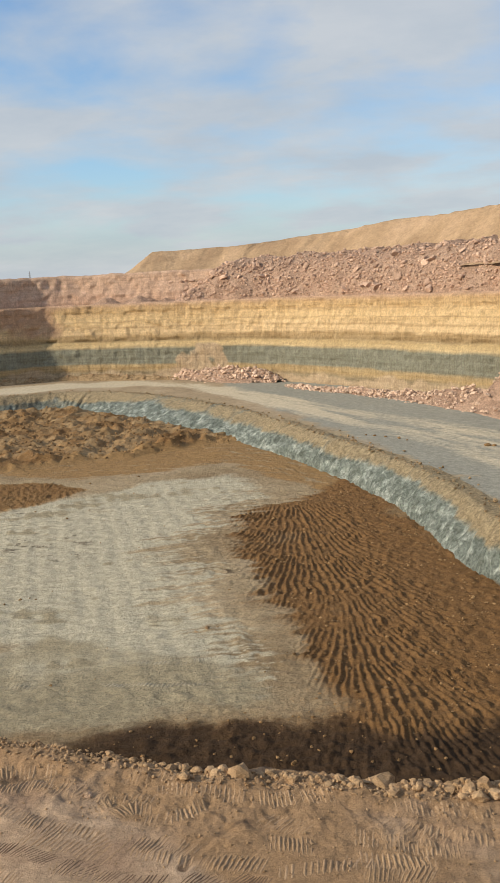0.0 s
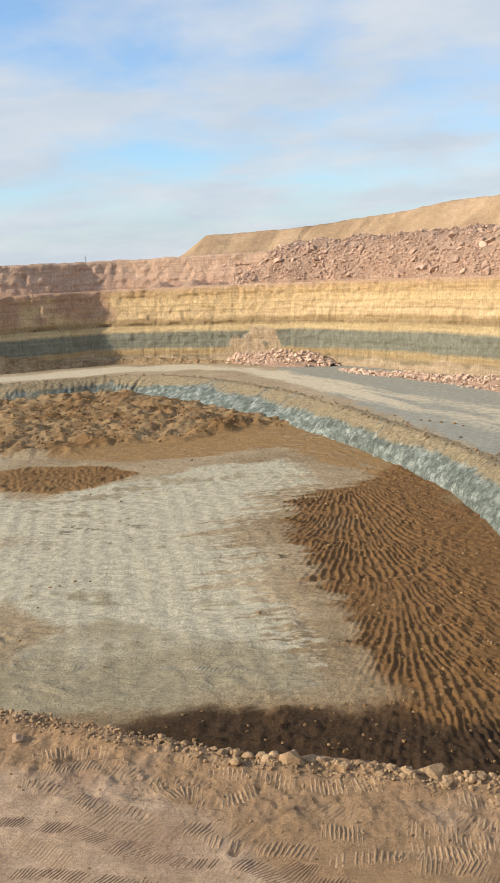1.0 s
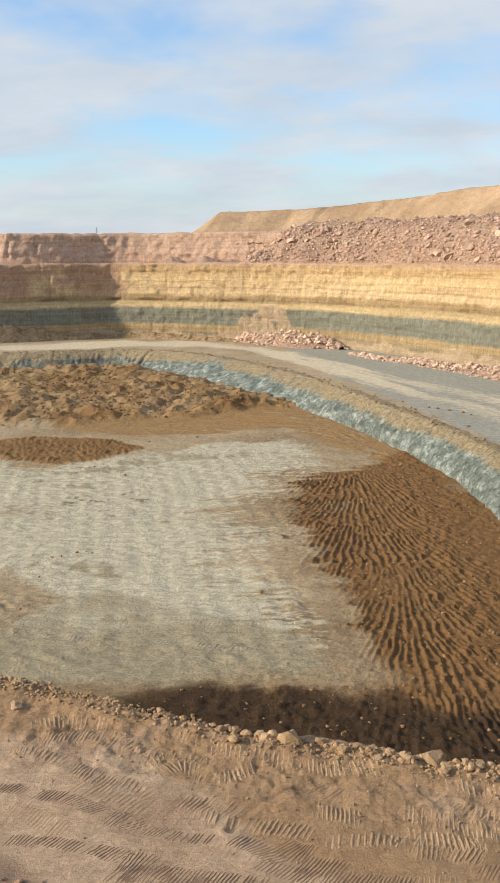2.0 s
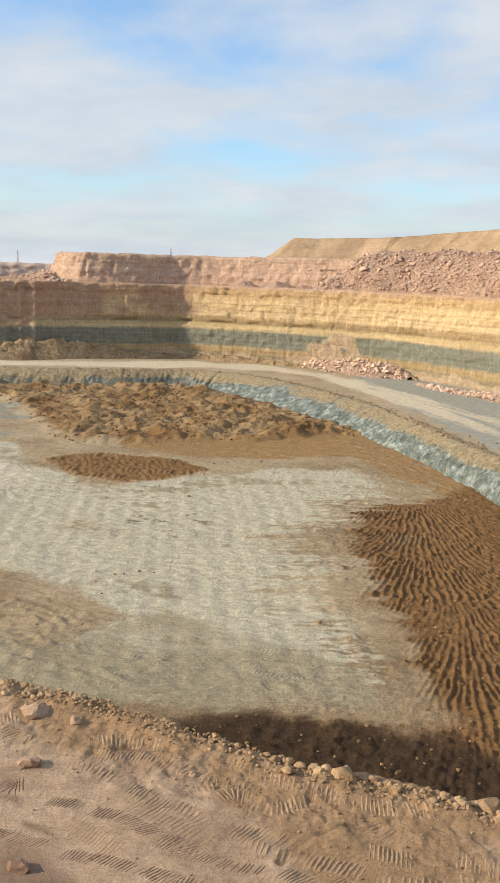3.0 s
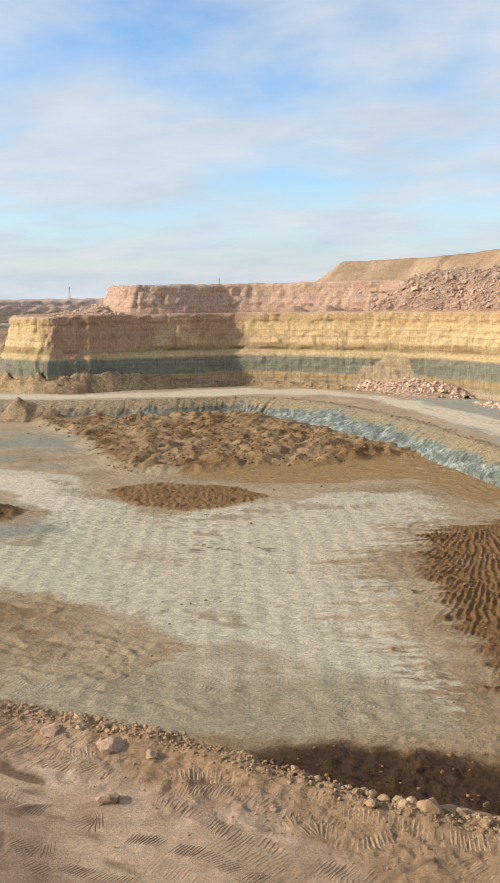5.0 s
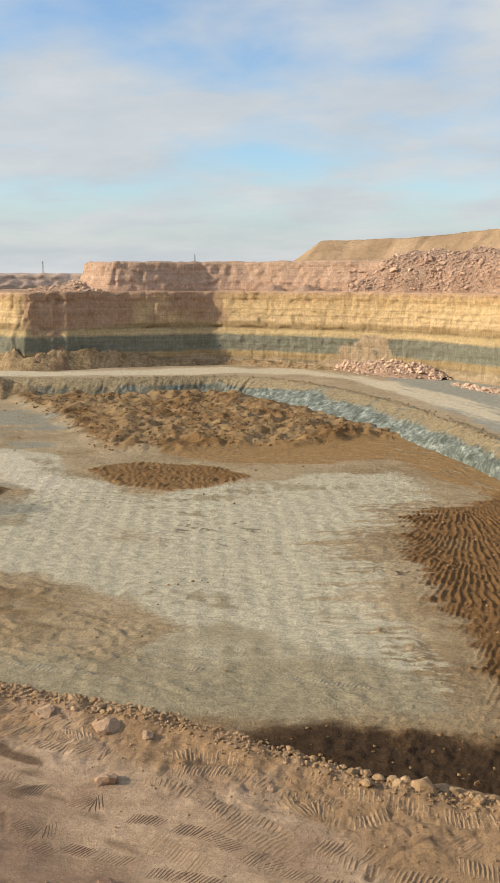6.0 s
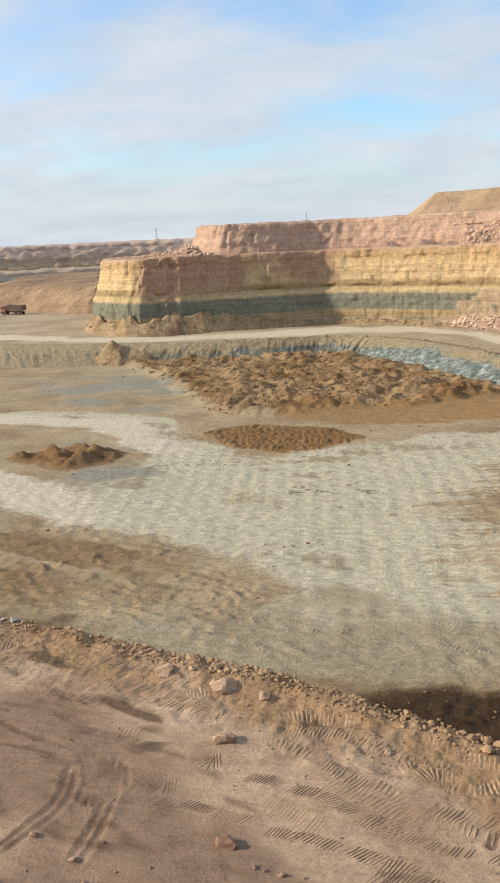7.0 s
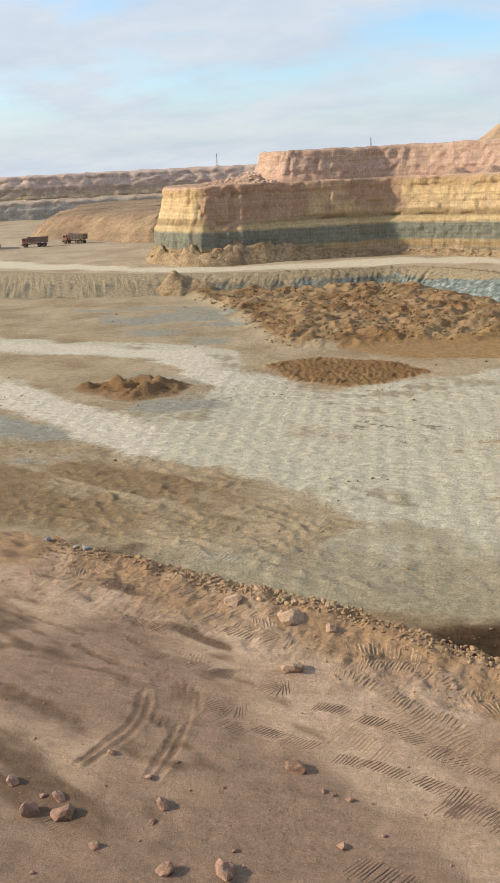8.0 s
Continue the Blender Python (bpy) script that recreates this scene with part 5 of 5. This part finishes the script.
# ---------------------------------------------------------------- trucks and masts in the distance
def plain(name, colour, rough=0.5, metal=0.0):
    m = bpy.data.materials.new(name)
    m.use_nodes = True
    n, l = m.node_tree.nodes, m.node_tree.links
    b = n["Principled BSDF"]
    b.inputs["Roughness"].default_value, b.inputs["Metallic"].default_value = rough, metal
    t, r = n.new("ShaderNodeTexNoise"), n.new("ShaderNodeValToRGB")
    t.inputs["Scale"].default_value, t.inputs["Detail"].default_value = 3.0, 5
    r.color_ramp.elements[0].position, r.color_ramp.elements[1].position = 0.4, 0.65
    r.color_ramp.elements[0].color = (*colour, 1)
    r.color_ramp.elements[1].color = (colour[0] * 0.7 + 0.12, colour[1] * 0.7 + 0.085, colour[2] * 0.7 + 0.055, 1)
    l.new(t.outputs["Fac"], r.inputs["Fac"])
    l.new(r.outputs["Color"], b.inputs["Base Color"])
    return m


m_steel = plain("dusty_steel", (0.12, 0.085, 0.07), 0.6)
m_cab = plain("dusty_red_paint", (0.30, 0.10, 0.06), 0.45)
m_tyre = plain("tyre_rubber", (0.025, 0.024, 0.023), 0.85)
m_glass = plain("dark_glass", (0.03, 0.035, 0.04), 0.15)
m_mast = plain("mast_steel", (0.25, 0.25, 0.26), 0.5, 0.6)


def part(name, bm, material, parent, label=""):
    me = bpy.data.meshes.new(name)
    bm.normal_update()
    bm.to_mesh(me)
    bm.free()
    me.materials.append(material)
    ob = new(name, me)
    ob.parent = parent
    return tagged(ob, label)


def box(cx, cy, cz, sx, sy, sz, bevel=0.04, top=1.0):
    bm = bmesh.new()
    bmesh.ops.create_cube(bm, size=1)
    for v in bm.verts:
        k = top if v.co.z > 0 else 1.0
        v.co = Vector((cx + v.co.x * sx * k, cy + v.co.y * sy * k, cz + v.co.z * sz))
    bmesh.ops.bevel(bm, geom=bm.edges[:], offset=bevel, segments=1, affect="EDGES")
    return bm


def wheel(cx, cy, cz, radius, width, hole=0.0):
    bm = bmesh.new()
    bmesh.ops.create_cone(bm, cap_ends=True, segments=20, radius1=radius, radius2=radius, depth=width)
    bmesh.ops.bevel(bm, geom=[e for e in bm.edges if abs(e.verts[0].co.z - e.verts[1].co.z) < 0.01], offset=radius * 0.12, segments=2, affect="EDGES")
    bmesh.ops.transform(bm, matrix=Matrix.Translation((cx, cy, cz)) @ Euler((radians(90), 0, 0)).to_matrix().to_4x4(), verts=bm.verts)
    return bm


def tipper_truck():
    """A three-axle tipper, its front towards +x."""
    root = new("tipper_truck")
    part("chassis", box(-0.4, 0, 0.85, 6.6, 0.9, 0.28), m_steel, root)
    cab = part("cab", box(2.55, 0, 1.75, 1.55, 2.3, 1.75, 0.12, 0.93), m_cab, root, "dusty red cab")
    part("windscreen", box(3.28, 0, 2.1, 0.06, 1.9, 0.7, 0.02), m_glass, cab)
    for sy in (-1, 1):
        part("side_window", box(2.65, sy * 1.11, 2.1, 0.75, 0.05, 0.6, 0.02), m_glass, cab)
    part("bumper", box(3.42, 0, 0.75, 0.22, 2.3, 0.45), m_steel, root)
    bed = box(-1.25, 0, 1.95, 5.2, 2.45, 1.5, 0.06, 1.06)
    bmesh.ops.delete(bed, geom=[f for f in bed.faces if f.normal.z > 0.9 and f.calc_area() > 4], context="FACES")
    body = part("tipping_body", bed, m_steel, root, "dark dusty steel tipping body")
    for k in range(5):
        for sy in (-1, 1):
            part("stiffener", box(-3.4 + k * 1.08, sy * 1.29, 1.95, 0.12, 0.1, 1.4, 0.02), m_steel, body)
    part("headboard", box(1.45, 0, 2.85, 0.7, 2.5, 0.12), m_steel, body)
    for wx in (2.5, -1.5, -2.85):
        for sy in (-1, 1):
            w = part("wheel", wheel(wx, sy * 1.0, 0.53, 0.53, 0.42), m_tyre, root)
            part("rim", wheel(wx, sy * 1.2, 0.53, 0.27, 0.08), m_steel, w)
    return tagged(root, "dusty three-axle tipper truck with a dark steel body", "truck", "trucks on the far floor")


truck = tipper_truck()
TRUCKS = ((-152.5, 221.5, 205), (-145.0, 231.0, 178), (-163.5, 218.0, 120))


def deck_z(x, y):
    return float(deck_height(np.array([x]), np.array([y]))[0])


truck.matrix_basis = pose(TRUCKS[0][0], TRUCKS[0][1], deck_z(*TRUCKS[0][:2]), 0, 0, TRUCKS[0][2])
for x, y, turn in TRUCKS[1:]:
    copy_thing(truck, pose(x, y, deck_z(x, y), 0, 0, turn))


def mast(x, y, z, height):
    root = new("lattice_mast")
    root.matrix_basis = pose(x, y, z)
    for sx in (-1, 1):
        for sy in (-1, 1):
            bm = box(0, 0, height / 2, 0.09, 0.09, height, 0.01)
            for v in bm.verts:
                k = 1 - v.co.z / height
                v.co.x += sx * (0.08 + 0.45 * k)
                v.co.y += sy * (0.08 + 0.45 * k)
            part("leg", bm, m_mast, root)
    for k in range(6):
        zz = height * (0.1 + 0.14 * k)
        wdt = 2 * (0.08 + 0.45 * (1 - zz / height))
        for sy in (-1, 1):
            part("brace", box(0, sy * wdt / 2, zz, wdt, 0.08, 0.08, 0.01), m_mast, root)
    for k in (0.8, 0.9):
        part("cross_arm", box(0, 0, height * k, 1.3, 0.07, 0.07, 0.01), m_mast, root)
    tagged(root, "thin grey lattice power mast standing on the plateau", "mast", "masts on the plateau")


mast(-103.6, 438.9, 22.0, 9.5)
mast(-200, 478, 21.6, 7.5)
